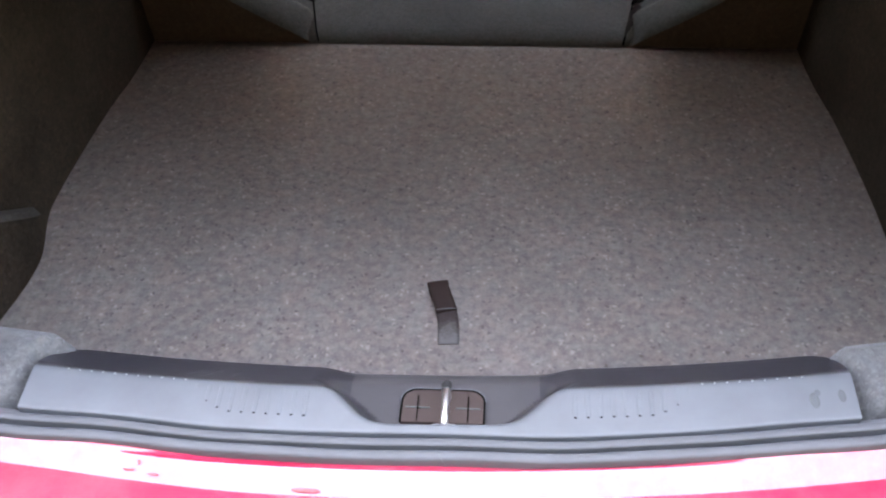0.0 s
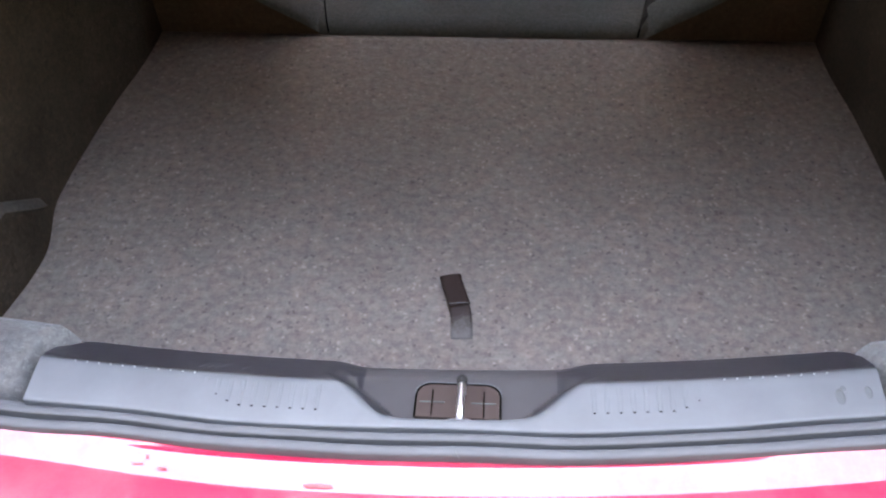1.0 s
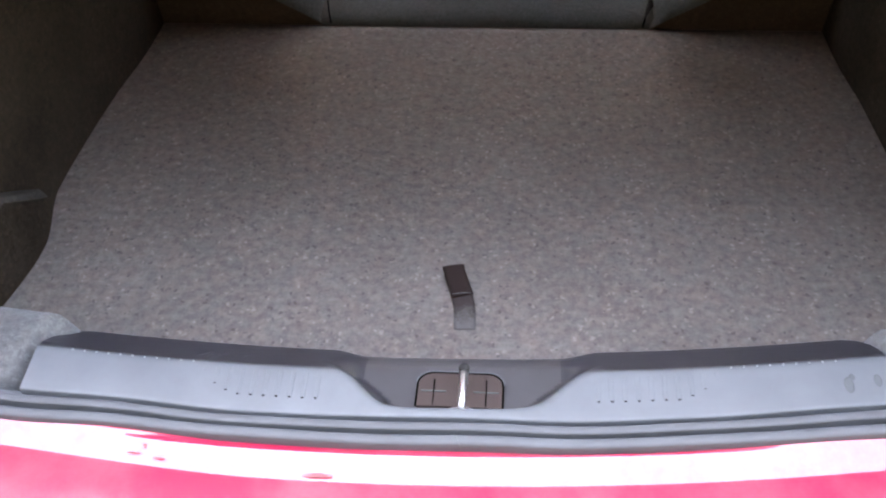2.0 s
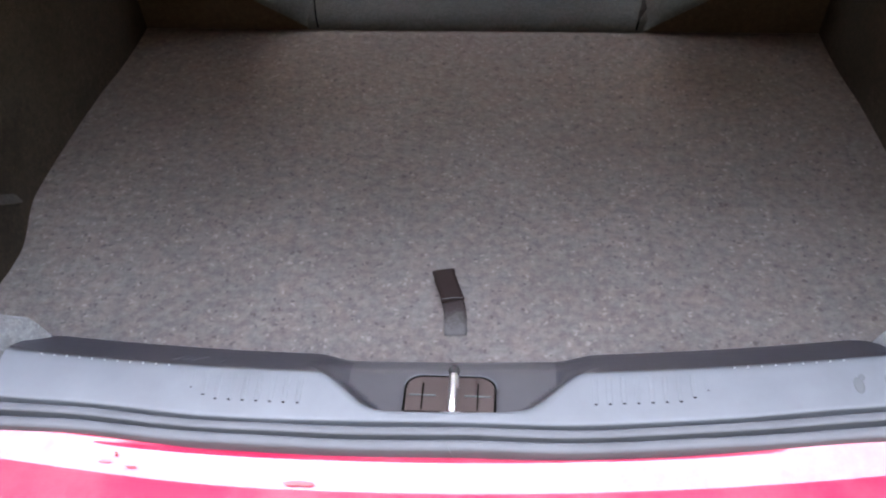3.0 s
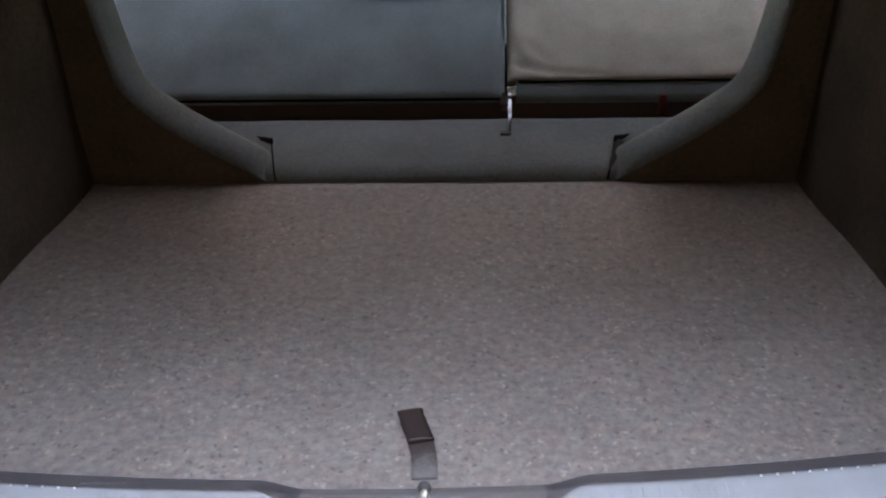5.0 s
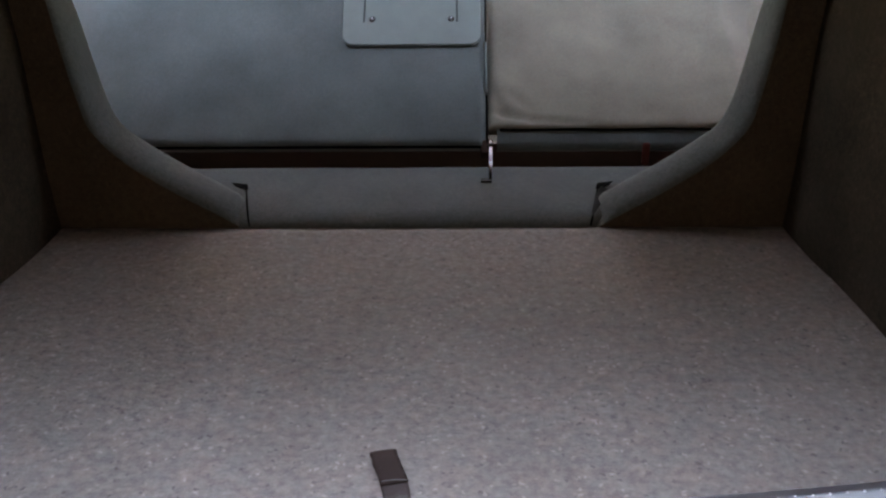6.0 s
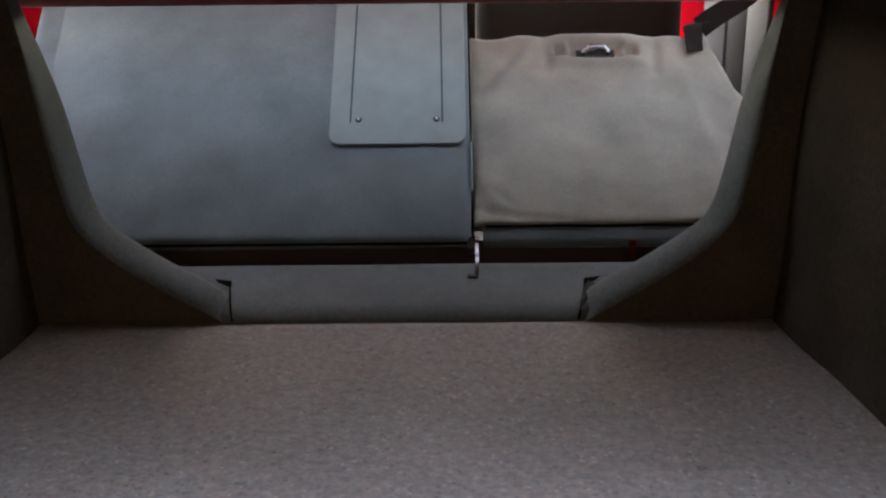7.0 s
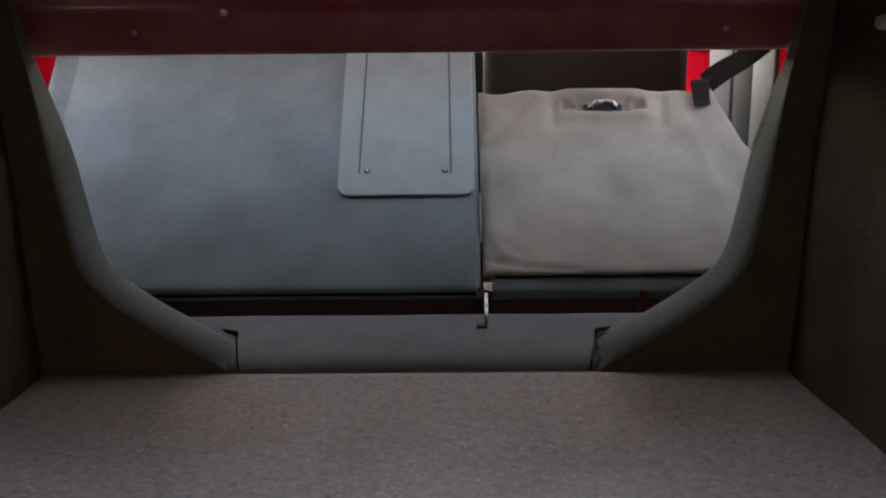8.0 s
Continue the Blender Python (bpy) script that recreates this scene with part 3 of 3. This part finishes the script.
    tagged(part("sunroof", box(LIGHT_OPENING[0] + 0.002, LIGHT_OPENING[1] - 0.002, LIGHT_OPENING[2] + 0.002, LIGHT_OPENING[3] - 0.002, 0.990, 0.995), SUN_FILTER, smooth=False), "dark glass roof opening, added unseen to let filtered sun in", "sunroof", kind="structure")
    # unseen rails added to cut high side light on the seats
    for s, nm in ((-1, "left"), (1, "right")):
        tagged(part("roof_rail_" + nm, box(s * 0.835 - 0.025, s * 0.835 + 0.025, 0.21, 2.28, 0.87, 0.98, 0.01), HEADLINER), "grey cloth roof rail above the doors, added unseen to cut side light", "trim", kind="structure")
    tagged(part("cabin_floor", box(-0.88, 0.88, 0.21, 2.6, -0.32, -0.27), LEATHER), "dark cabin floor carpet", "floor", kind="structure")
    tagged(part("dashboard", box(-0.86, 0.86, 2.3, 2.6, -0.26, 0.55, 0.05), LEATHER), "dark dashboard", "dashboard", kind="structure")


body()


# ---- sill trim, seal and striker ----
def sill_trim():
    thing = empty("sill_trim", (0, -0.95, 0.0))
    edge = [(-0.870, 0.05), (-0.880, 0.13), (-0.889, 0.152), (-0.895, 0.160), (-0.905, 0.168), (-0.925, 0.183), (-0.951, 0.2025), (-0.9545, 0.2048), (-0.9575, 0.2064), (-0.9610, 0.2075), (-0.966, 0.2078), (-0.980, 0.2073), (-0.994, 0.2066), (-1.006, 0.2058), (-1.0112, 0.2054), (-1.0124, 0.2042), (-1.0126, 0.18)]
    prof = along(edge, 0.003)
    rows = []
    n = 240
    light = []
    for j in range(n + 1):
        x = -0.430 + 0.871 * j / n
        first, last = (0.398, 0.436) if x < 0 else (0.416, 0.446)
        end = 1 - math.sqrt(1 - min(max((abs(x) - first) / (last - first), 0), 1) ** 2)
        row = []
        for p in prof:
            y, z = p.y, p.z
            if y > -0.95:
                y = -0.95 + (y + 0.95) * (1 - 0.9 * end)
                z = 0.2065 + (z - 0.2065) * (1 - 0.85 * end)
            bulge = seam(x)
            if y < -0.99:
                y -= bulge * min(1, (-0.99 - y) / 0.015)
            # the scoop drops the ridge and leaves a rim along the outer edge
            half = 0.072 + 0.045 * min(max((y + 0.997) / 0.045, 0), 1.25)
            k = (1 - step(half - 0.0255, half + 0.0165, abs(x - 0.0155))) * step(-1.003, -0.984, y)
            z_low = min(z, 0.172 + 0.10 * (-0.965 - y))
            z = z + (z_low - z) * k - 0.010 * k * step(-0.925, -0.895, y)
            row.append((x, y + sill_y(x) + 0.95, z))
            # tone per face: shade on slope, scoop and ridge is put in the colour
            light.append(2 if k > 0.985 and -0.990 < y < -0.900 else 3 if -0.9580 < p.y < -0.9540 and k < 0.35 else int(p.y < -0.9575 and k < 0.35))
        rows.append(row)
    bm = surface(rows)
    bm.verts.ensure_lookup_table()
    bm.verts.index_update()
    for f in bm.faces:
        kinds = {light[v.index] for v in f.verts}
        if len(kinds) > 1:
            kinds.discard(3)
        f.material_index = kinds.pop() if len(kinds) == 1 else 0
    trim = part("trim_body", bm, SILL_SHADE, thing)
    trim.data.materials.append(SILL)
    trim.data.materials.append(SILL_HALF_SHADE)
    trim.data.materials.append(SILL_SHADE_EDGE)
    # grip ribs
    for s, x0, n_ribs in ((-1, -0.127, 10), (1, 0.152, 10)):
        for k in range(n_ribs):
            x = x0 + s * 0.0131 * k
            near = -0.9945 + (0.0 if k < 7 else 0.004 * (k - 6) ** 1.5)
            far = -0.964
            c = [(x, y + sill_y(x) + 0.95, z) for y, z in ((far, 0.2077), ((far + near) / 2, 0.2072), (near, 0.2066))]
            rib = part("grip_rib", bar(c, 0.0024, 0.0007), SILL, thing, smooth=False)
            bm = bmesh.new()
            bmesh.ops.create_icosphere(bm, subdivisions=1, radius=0.0016, matrix=Matrix.Translation(c[-1]) @ Matrix.Diagonal((1.2, 0.75, 0.6, 1)))
            part("rib_end", bm, TRIM_DARK, rib)
    # ridge studs
    for k in range(24):
        for s, x0 in ((-1, -0.26), (1, 0.285)):
            x = x0 + s * 0.0131 * k
            if abs(x) < 0.40:
                bm = bmesh.new()
                bmesh.ops.create_icosphere(bm, subdivisions=1, radius=0.0011, matrix=Matrix.Translation((x, -0.9585 + sill_y(x) + 0.95, 0.2072)))
                part("ridge_stud", bm, STUD, thing)
    def blot(name, x, y, z, w, d, tilt, mat):
        bm = bmesh.new()
        bmesh.ops.create_cone(bm, cap_ends=True, segments=14, radius1=1.0, radius2=0.7, depth=1.0, matrix=pose(x, y + 0.95, z, tilt) @ Matrix.Diagonal((w, d, 0.0006, 1)))
        part(name, bm, mat, thing, smooth=False)

    for x, y, w, d in ((0.397, -0.955, 0.005, 0.010), (0.4015, -0.945, 0.003, 0.004), (0.426, -0.948, 0.004, 0.008)):
        blot("scuff_mark", x, y, 0.2076, w, d, 0, SCUFF)
    for x, tip in ((-0.262, 0.012), (-0.252, 0.010), (-0.244, 0.013), (-0.215, 0.006)):
        pts = [(x + q * tip, -0.943 + sill_y(x) + q * 0.016 + 0.95, 0.1968 - q * 0.012) for q in (0, 0.5, 1)]
        part("scratch", tube(pts, 0.0002, 5), SILL, thing)
    tagged(thing, "grey grained plastic boot sill trim with ribbed steps", "sill trim")

    # latch cover in the scoop
    cover = empty("striker_cover", (0.014, -0.957, 0.172))
    w, d, rad = 0.0435, 0.023, 0.016
    out = [(-w, -d), (w, -d)]
    out += [(w - rad + rad * math.cos(g), d - rad + rad * math.sin(g)) for g in np.linspace(0, math.pi / 2, 7)]
    out += [(-w + rad - rad * math.sin(g), d - rad + rad * math.cos(g)) for g in np.linspace(0, math.pi / 2, 7)]
    tilt = lambda x, y, z: (x, y, z + 0.004 - 0.10 * y)
    bm = capped([[tilt(x * f, y * f, z) for x, y in out] for f, z in ((1.0, -0.004), (1.0, 0.0), (0.985, 0.0012))])
    part("cover_plate", bm, LATCH_PLASTIC, cover, smooth=False)
    part("outline_groove", tube([tilt(x * 1.02, y * 1.02, 0.0012) for x, y in out[1:]] + [tilt(-w * 1.02, -d, 0.0012)], 0.0010, 6), BLACK, cover)
    # pale tube paints the highlight along the cover's rounded edge
    part("cover_highlight", tube([tilt(x * 1.05, y * 1.07, 0.0020) for x, y in out[2:]], 0.0006, 6), SILL, cover)
    for s in (-1, 1):
        part("cross_slot", box(s * 0.027 - 0.0006, s * 0.027 + 0.0006, -0.021, 0.012, 0.002, 0.0075), BLACK, cover, smooth=False)
        part("cross_rib", box(s * 0.027 - 0.013, s * 0.027 + 0.013, -0.0032, -0.0024, 0.002, 0.0070), PLATE, cover, smooth=False)
    tagged(cover, "brown plastic striker cover plate with two moulded crosses", "cover plate")

    strike = empty("boot_striker", (0.018, -0.973, 0.18))
    loop = spline([(0, -0.021, -0.012), (0, -0.021, 0.01), (0, -0.019, 0.017), (0, -0.012, 0.021), (0.0, 0.0, 0.022), (0, 0.012, 0.022), (0, 0.023, 0.019), (0, 0.027, 0.011), (0, 0.027, -0.012)], 30)
    part("loop", tube(loop, 0.0036, 12), CHROME, strike)
    bm = bmesh.new()
    bmesh.ops.create_cone(bm, cap_ends=True, segments=20, radius1=0.016, radius2=0.014, depth=0.002, matrix=Matrix.Translation((0, -0.020, 0.010)) @ Matrix.Diagonal((1.2, 0.35, 1, 1)))
    part("collar", bm, STEEL, strike, smooth=False)
    bm = bmesh.new()
    bmesh.ops.create_uvsphere(bm, u_segments=12, v_segments=8, radius=0.0058, matrix=Matrix.Translation((0, 0.026, 0.0205)))
    part("end_cap", bm, DARK, strike)
    tagged(strike, "bright steel boot striker loop standing in the sill scoop", "striker")


def seal():
    """Boot opening weather seal with a lip and a bulb."""
    thing = empty("boot_seal", (0, -1.02, 0.2))
    lip = [(-1.0090, 0.1965), (-1.0148, 0.1970), (-1.0154, 0.2010), (-1.0170, 0.2040), (-1.0190, 0.2052), (-1.0220, 0.2057), (-1.0252, 0.2056), (-1.0264, 0.2047), (-1.0268, 0.1950)]
    bulb = [(-1.0255, 0.1960), (-1.0285, 0.1965), (-1.0292, 0.2005), (-1.0310, 0.2035), (-1.0335, 0.2047), (-1.0370, 0.2048), (-1.0398, 0.2042), (-1.0414, 0.2026), (-1.0422, 0.1985), (-1.0422, 0.186)]
    for nm, pr, bulge in (("lip", lip, lambda x: 0.7 * seam(x) + 0.3 * seal_edge(x)), ("bulb", bulb, lambda x: 0.25 * seam(x) + 0.75 * seal_edge(x))):
        prof = along(pr, 0.0015)
        rows = []
        for j in range(121):
            x = -0.74 + 1.48 * j / 120
            b = bulge(x)
            up = 0.10 * step(0.52, 0.74, abs(x))
            rows.append([(x, p.y - b + sill_y(x) + 1.02, p.z + 0.0006 * math.sin(x * 31) + up - 0.2) for p in prof])
        ob = part(nm, surface(rows), RUBBER, thing)
        if nm == "bulb":
            part("joint", tube([(x + 0.0006 * k, y, z + 0.0002) for k, (x, y, z) in enumerate(rows[61][5:-4])], 0.0005, 5), SCUFF, ob, "moulded joint of the seal")
    tagged(thing, "grey rubber weather seal along the boot opening", "seal")


def strap():
    """Folded pull strap on the boot floor."""
    thing = empty("floor_pull_strap", (0.0, -0.665, 0.0))
    def ribbon(c, w, th):
        rows = []
        for i, p in enumerate(c):
            q = c[min(i + 1, len(c) - 1)] - c[max(i - 1, 0)]
            side = Vector((q.y, -q.x, 0)).normalized() * w / 2 * (1 + 0.05 * noise.noise(Vector((p.y * 90, w * 40, 2.0))))
            rows.append([p - side, p + side] + [p + side * f + Vector((0, 0, th * (1 - 0.35 * f * f))) for f in (0.97, 0.6, 0.0, -0.6, -0.97)])
        return capped(rows)
    up = spline([(-0.019, 0.052, 0.0035), (-0.014, 0.030, 0.0065), (-0.006, 0.006, 0.0055), (-0.003, -0.004, 0.0042)], 22)
    part("strap_end", ribbon(up, 0.030, 0.0035), STRAP, thing)
    low = spline([(-0.004, 0.000, 0.0012), (0.000, -0.020, 0.0028), (0.002, -0.040, 0.0022), (0.003, -0.060, 0.0002)], 22)
    part("strap_base", ribbon(low, 0.029, 0.0020), STRAP_WORN, thing, "worn greyish strap base")
    part("stitch_line", tube([(-0.017, -0.0035, 0.0072), (-0.004, -0.002, 0.0086), (0.010, -0.0005, 0.0072)], 0.0006, 5), SCUFF, thing)
    tagged(thing, "dark brown folded pull strap on the boot carpet", "strap")


sill_trim()
seal()
strap()


# ---- folded rear seat backs ----
def slab(u0, u1, length, thick, taper, shape, nu=44, nv=50, edge=0.03):
    """Padded slab: u across, v along, w out of the face; closed underneath."""
    rows = []
    for j in range(nv + 1):
        v = length * j / nv
        top, bot = [], []
        for i in range(nu + 1):
            f = i / nu
            a0, a1 = u0 + taper[0] * step(0.45, 1.0, v / length), u1 + taper[1] * step(0.45, 1.0, v / length)
            u = a0 + (a1 - a0) * f
            d = min((u - a0), (a1 - u), v + 0.004, length - v + 0.004)
            r = min(max(d / edge, 0), 1)
            w = -edge * 0.6 * (1 - math.sqrt(1 - (1 - r) ** 2)) + shape(u, v)
            top.append((u, v, w))
            bot.append((u, v, -thick))
        rows.append(top + bot[::-1])
    return capped(rows)


def left_seat():
    thing = empty("folded_car_seat")
    thing.matrix_basis = Matrix.Translation((0, 0.191, 0.083)) @ Euler((radians(42), 0, 0)).to_matrix().to_4x4()
    def shape(u, v):
        return 0.004 * noise.noise(Vector((u * 3, v * 3, 0.4))) + 0.0015 * noise.noise(Vector((u * 11, v * 9, 3.1))) - 0.006 * (1 - step(0.0, 0.12, v)) - 2.2 * max(0.0, -0.61 - u) ** 2 * step(0.10, 0.30, v) - 0.12 * max(0.0, -0.645 - u) * step(0.10, 0.2, v) * (1 - step(0.34, 0.46, v))
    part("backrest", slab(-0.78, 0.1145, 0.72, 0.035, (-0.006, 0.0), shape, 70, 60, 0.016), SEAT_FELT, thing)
    # hatch plate with raised frame and two screws
    x0, x1, v0, v1 = -0.154, 0.107, 0.202, 0.70
    plate = rounded_plate(x0, x1, v0, v1, 0.022, 0.006)
    plate.transform(Matrix.Translation((0, 0, 0.003)))
    p = part("hatch_plate", plate, PLATE, thing, "pale grey plastic plate", smooth=False)
    # grooves are strips laid on the plate, their shade put in the colour
    for xx, lean in ((-0.113, 0.004), (0.063, -0.004)):
        rows = [[(xx + lean * f + dx, v0 + 0.05 + (v1 - v0 - 0.05) * f, z) for dx, z in ((-0.0026, 0.0085), (-0.0022, 0.0095), (0.0004, 0.0097), (0.0018, 0.0085))] for f in (0.0, 0.3, 0.6, 1.0)]
        part("frame_groove", surface(rows), GROOVE, p, smooth=False)
    for xx in (-0.098, 0.051):
        for name, r, h, mat in (("screw_recess", 0.0062, 0.0015, DARK), ("screw", 0.0021, 0.004, STEEL)):
            bm = bmesh.new()
            bmesh.ops.create_cone(bm, cap_ends=True, segments=14, radius1=r, radius2=r * 0.8, depth=h, matrix=Matrix.Translation((xx, v0 + 0.057, 0.009 + h / 2)))
            part(name, bm, mat, p, smooth=False)
    # black strip stands for the shade below the seat edge
    part("under_edge_shade", box(-0.775, 0.105, -0.004, 0.010, -0.0175, -0.0135, 0.001), BLACK, thing, "black strip painting the shade under the seat edge")
    # black filler keeps the gap between the seats in painted shade
    part("split_shade", box(0.115, 0.1185, 0.004, 0.70, -0.05, -0.012), BLACK, thing, "black filler painting the shade in the seat split", smooth=False)
    # highlight along the seat's side edge, put in as a pale strip
    part("split_highlight", box(0.1152, 0.1182, 0.105, 0.215, -0.013, -0.003, 0.0008), PLATE, thing, "pale strip painting the highlight on the seat edge")
    part("hinge_knuckle", box(0.104, 0.126, -0.016, 0.012, -0.040, -0.012, 0.004), STRAP, thing, "dark hinge knuckle at the seat corner")
    tagged(thing, "blue-grey felt back of the wider rear seat, folded forward", "seat")


def crease(u, v, a0, a1, b0, b1, wide):
    """A soft fold along the line from (a0, a1) to (b0, b1)."""
    du, dv = b0 - a0, b1 - a1
    f = min(max(((u - a0) * du + (v - a1) * dv) / (du * du + dv * dv), 0), 1)
    d = math.hypot(u - a0 - f * du, v - a1 - f * dv)
    return math.exp(-(d / wide) ** 2) * math.sin(math.pi * (0.15 + 0.7 * f))


def right_seat():
    thing = empty("folded_car_seat")
    thing.matrix_basis = Matrix.Translation((0, 0.217, 0.111)) @ Euler((radians(32), 0, 0)).to_matrix().to_4x4()
    def shape(u, v):
        w = 0.005 * noise.noise(Vector((u * 5, v * 4, 7.4))) + 0.002 * noise.noise(Vector((u * 14, v * 12, 1.1)))
        # padded surround of the release latch
        du, dv = abs(u - 0.385), v - 0.455
        frame_out = (1 - step(0.070, 0.110, du)) * step(-0.045, -0.022, dv)
        pocket = (1 - step(0.050, 0.066, du)) * step(-0.018, -0.004, dv) * (1 - step(0.028, 0.045, dv))
        slots = (1 - step(0.007, 0.017, abs(du - 0.074))) * step(-0.012, 0.0, dv) * (1 - step(0.02, 0.036, dv))
        w += 0.008 * frame_out - 0.020 * pocket - 0.022 * slots
        for a0, a1, b0, b1, deep, wide in ((0.125, 0.34, 0.235, 0.485, 0.010, 0.015), (0.13, 0.30, 0.17, 0.40, 0.005, 0.02), (0.285, 0.47, 0.275, 0.40, 0.007, 0.012), (0.50, 0.40, 0.515, 0.515, 0.008, 0.012), (0.56, 0.43, 0.58, 0.515, 0.005, 0.014), (0.13, 0.035, 0.20, 0.012, 0.010, 0.009), (0.20, 0.012, 0.30, 0.006, 0.006, 0.006), (0.12, 0.10, 0.15, 0.02, 0.008, 0.012), (0.155, 0.075, 0.20, 0.03, 0.004, 0.010), (0.45, 0.06, 0.62, 0.10, 0.002, 0.02)):
            w -= deep * crease(u, v, a0, a1, b0, b1, wide)
        # pulled folds towards the corners
        w += 0.005 * math.sin((u - 0.2) * 46 + v * 12) * step(0.36, 0.5, v) * step(0.36, 0.24, u) if u < 0.36 else 0
        w -= 0.007 * (1 - step(0.0, 0.10, v)) + 0.60 * max(0.0, u - 0.602 + 0.115 * v) * step(0.04, 0.16, v) * (1 - step(0.24, 0.48, v))
        return w
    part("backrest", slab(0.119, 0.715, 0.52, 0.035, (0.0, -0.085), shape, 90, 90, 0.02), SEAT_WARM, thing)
    low = [(0.006, -0.016), (-0.004, -0.020), (-0.020, -0.030), (-0.030, -0.040), (-0.028, -0.050), (0.0, -0.056)]
    rows = [[(0.135 + 0.57 * j / 30, v, w) for v, w in low] for j in range(31)]
    part("flap_seam", tube([(0.14 + 0.56 * j / 20, -0.003, -0.0175 - 0.001 * math.sin(j)) for j in range(21)], 0.0025, 6), BLACK, thing, "dark seam above the lower flap")
    part("lower_flap", surface(rows), SEAT_FELT, thing, "grey felt lower flap")
    bm = tube(spline([(0.355, 0.462, -0.004), (0.372, 0.468, 0.008), (0.40, 0.468, 0.008), (0.413, 0.462, -0.004)], 14), 0.006, 10)
    part("release_latch", bm, LATCH_STEEL, thing, "dark shiny release latch")
    part("latch_pocket", box(0.345, 0.425, 0.445, 0.478, -0.012, -0.006), DARK, thing, smooth=False)
    tagged(thing, "grey-beige felt back of the narrow rear seat, folded forward", "seat")


left_seat()
right_seat()


def hinge():
    thing = empty("hinge_arm", (0.12, 0.13, 0.033))
    c = spline([(0.0, 0.0, 0.0), (0.001, 0.008, 0.012), (0.002, 0.026, 0.028), (0.003, 0.055, 0.046)], 14)
    rows = [[p + Vector((dx, dy, dz)) for dx, dy, dz in ((-0.003, -0.008, -0.006), (0.003, -0.008, -0.006), (0.003, 0.008, 0.006), (-0.003, 0.008, 0.006))] for p in c]
    part("arm", capped(rows), LATCH_STEEL, thing, smooth=False)
    part("foot", box(-0.016, 0.003, -0.008, 0.004, -0.0015, 0.0025), DARK, thing, smooth=False)
    bm = bmesh.new()
    bmesh.ops.create_cone(bm, cap_ends=True, segments=14, radius1=0.0035, radius2=0.0035, depth=0.009, matrix=Matrix.Translation((0.002, 0.055, 0.046)) @ Euler((0, radians(90), 0)).to_matrix().to_4x4())
    part("pivot", bm, DARK, thing, smooth=False)
    tagged(thing, "bright steel seat hinge arm in the dark gap", "hinge")


hinge()


def front_seat():
    thing = empty("front_seat", (0.395, 1.0, -0.27))
    bm = box(-0.25, 0.25, -0.06, 0.08, 0.30, 1.05, 0.045, 4)
    part("backrest", bm, LEATHER, thing)
    part("cushion", box(-0.25, 0.25, 0.06, 0.55, 0.0, 0.32, 0.05, 3), LEATHER, thing)
    tagged(thing, "dark brown vinyl front seat standing upright", "seat")


front_seat()


def cushion():
    # dark sheet and block added behind the gap to hold its shade
    tagged(part("gap_shade_panel", box(-0.80, 0.76, 0.222, 0.236, -0.27, 0.068), GAP_SHADE, smooth=False), "dark maroon sheet standing for the shade in the gap below the seats", "panel", kind="structure")
    tagged(part("rear_seat_cushion", box(-0.80, 0.76, 0.27, 0.74, -0.27, 0.02, 0.04, 3), DARK), "near-black rear seat cushion, added unseen to keep the gap dark", "seat cushion")


cushion()


def wall_behind():
    # unseen wall added to keep low sky light out of the boot
    bm = box(-7.5, 4.4, -3.6, -3.3, -0.52, 4.0)
    tagged(part("wall_behind", bm, WALL, smooth=False), "dark unseen wall, added to block the low sky behind the car", "wall", kind="structure")


wall_behind()


def belt():
    thing = empty("seat_belt", (0.60, 0.66, 0.37))
    def webbing(c, across):
        rows = []
        for k, p in enumerate(c):
            side = Vector(across(k / (len(c) - 1))).normalized() * (0.023 - 0.006 * k / len(c))
            rows.append([p - side, p + side, p + side + Vector((0, 0.001, 0.002)), p - side + Vector((0, 0.001, 0.002))])
        return capped(rows)
    c = spline([(0.020, 0.030, 0.025), (0.058, 0.040, 0.050), (0.115, 0.06, 0.080), (0.185, 0.12, 0.120), (0.27, 0.20, 0.21)], 30)
    part("shoulder_strap", webbing(c, lambda f: (-0.62, 0.1, 0.76)), BELT, thing, smooth=False)
    # webbing drawn on down the seat in place of a soft shadow
    c = spline([(0.02, 0.030, 0.036), (0.000, 0.005, 0.032), (-0.004, -0.020, 0.017), (-0.007, -0.044, -0.002), (-0.008, -0.062, -0.013)], 24)
    part("loop_and_shadow", webbing(c, lambda f: (1.0, 0.1, 0.1)), BELT, thing, "black webbing end over the seat edge, also standing for its soft shadow", smooth=False)
    tagged(thing, "black seat belt webbing hanging beside the folded seat", "seat belt")
    tagged(part("belt_buckle", box(0.400, 0.414, 0.209, 0.219, 0.030, 0.072, 0.003), BUCKLE), "dark red seat belt buckle in the gap", "belt buckle")


belt()


def bolts():
    # bolts, with the two dark discs standing for holes
    for x, z, r, mat in ((-0.436, 0.537, 0.0045, STEEL), (0.496, 0.535, 0.0045, STEEL), (-0.291, 0.568, 0.007, CHROME), (-0.35, 0.583, 0.009, DARK), (-0.195, 0.581, 0.009, DARK)):
        bm = bmesh.new()
        y = 0.096 - 0.17 * (z - 0.535)
        bmesh.ops.create_cone(bm, cap_ends=True, segments=12, radius1=r, radius2=r * 0.7, depth=0.006, matrix=Matrix.Translation((x, y - 0.002, z)) @ Euler((radians(82), 0, 0)).to_matrix().to_4x4())
        part("face_disc", bm, mat, shelf_ob, smooth=False)


bolts()
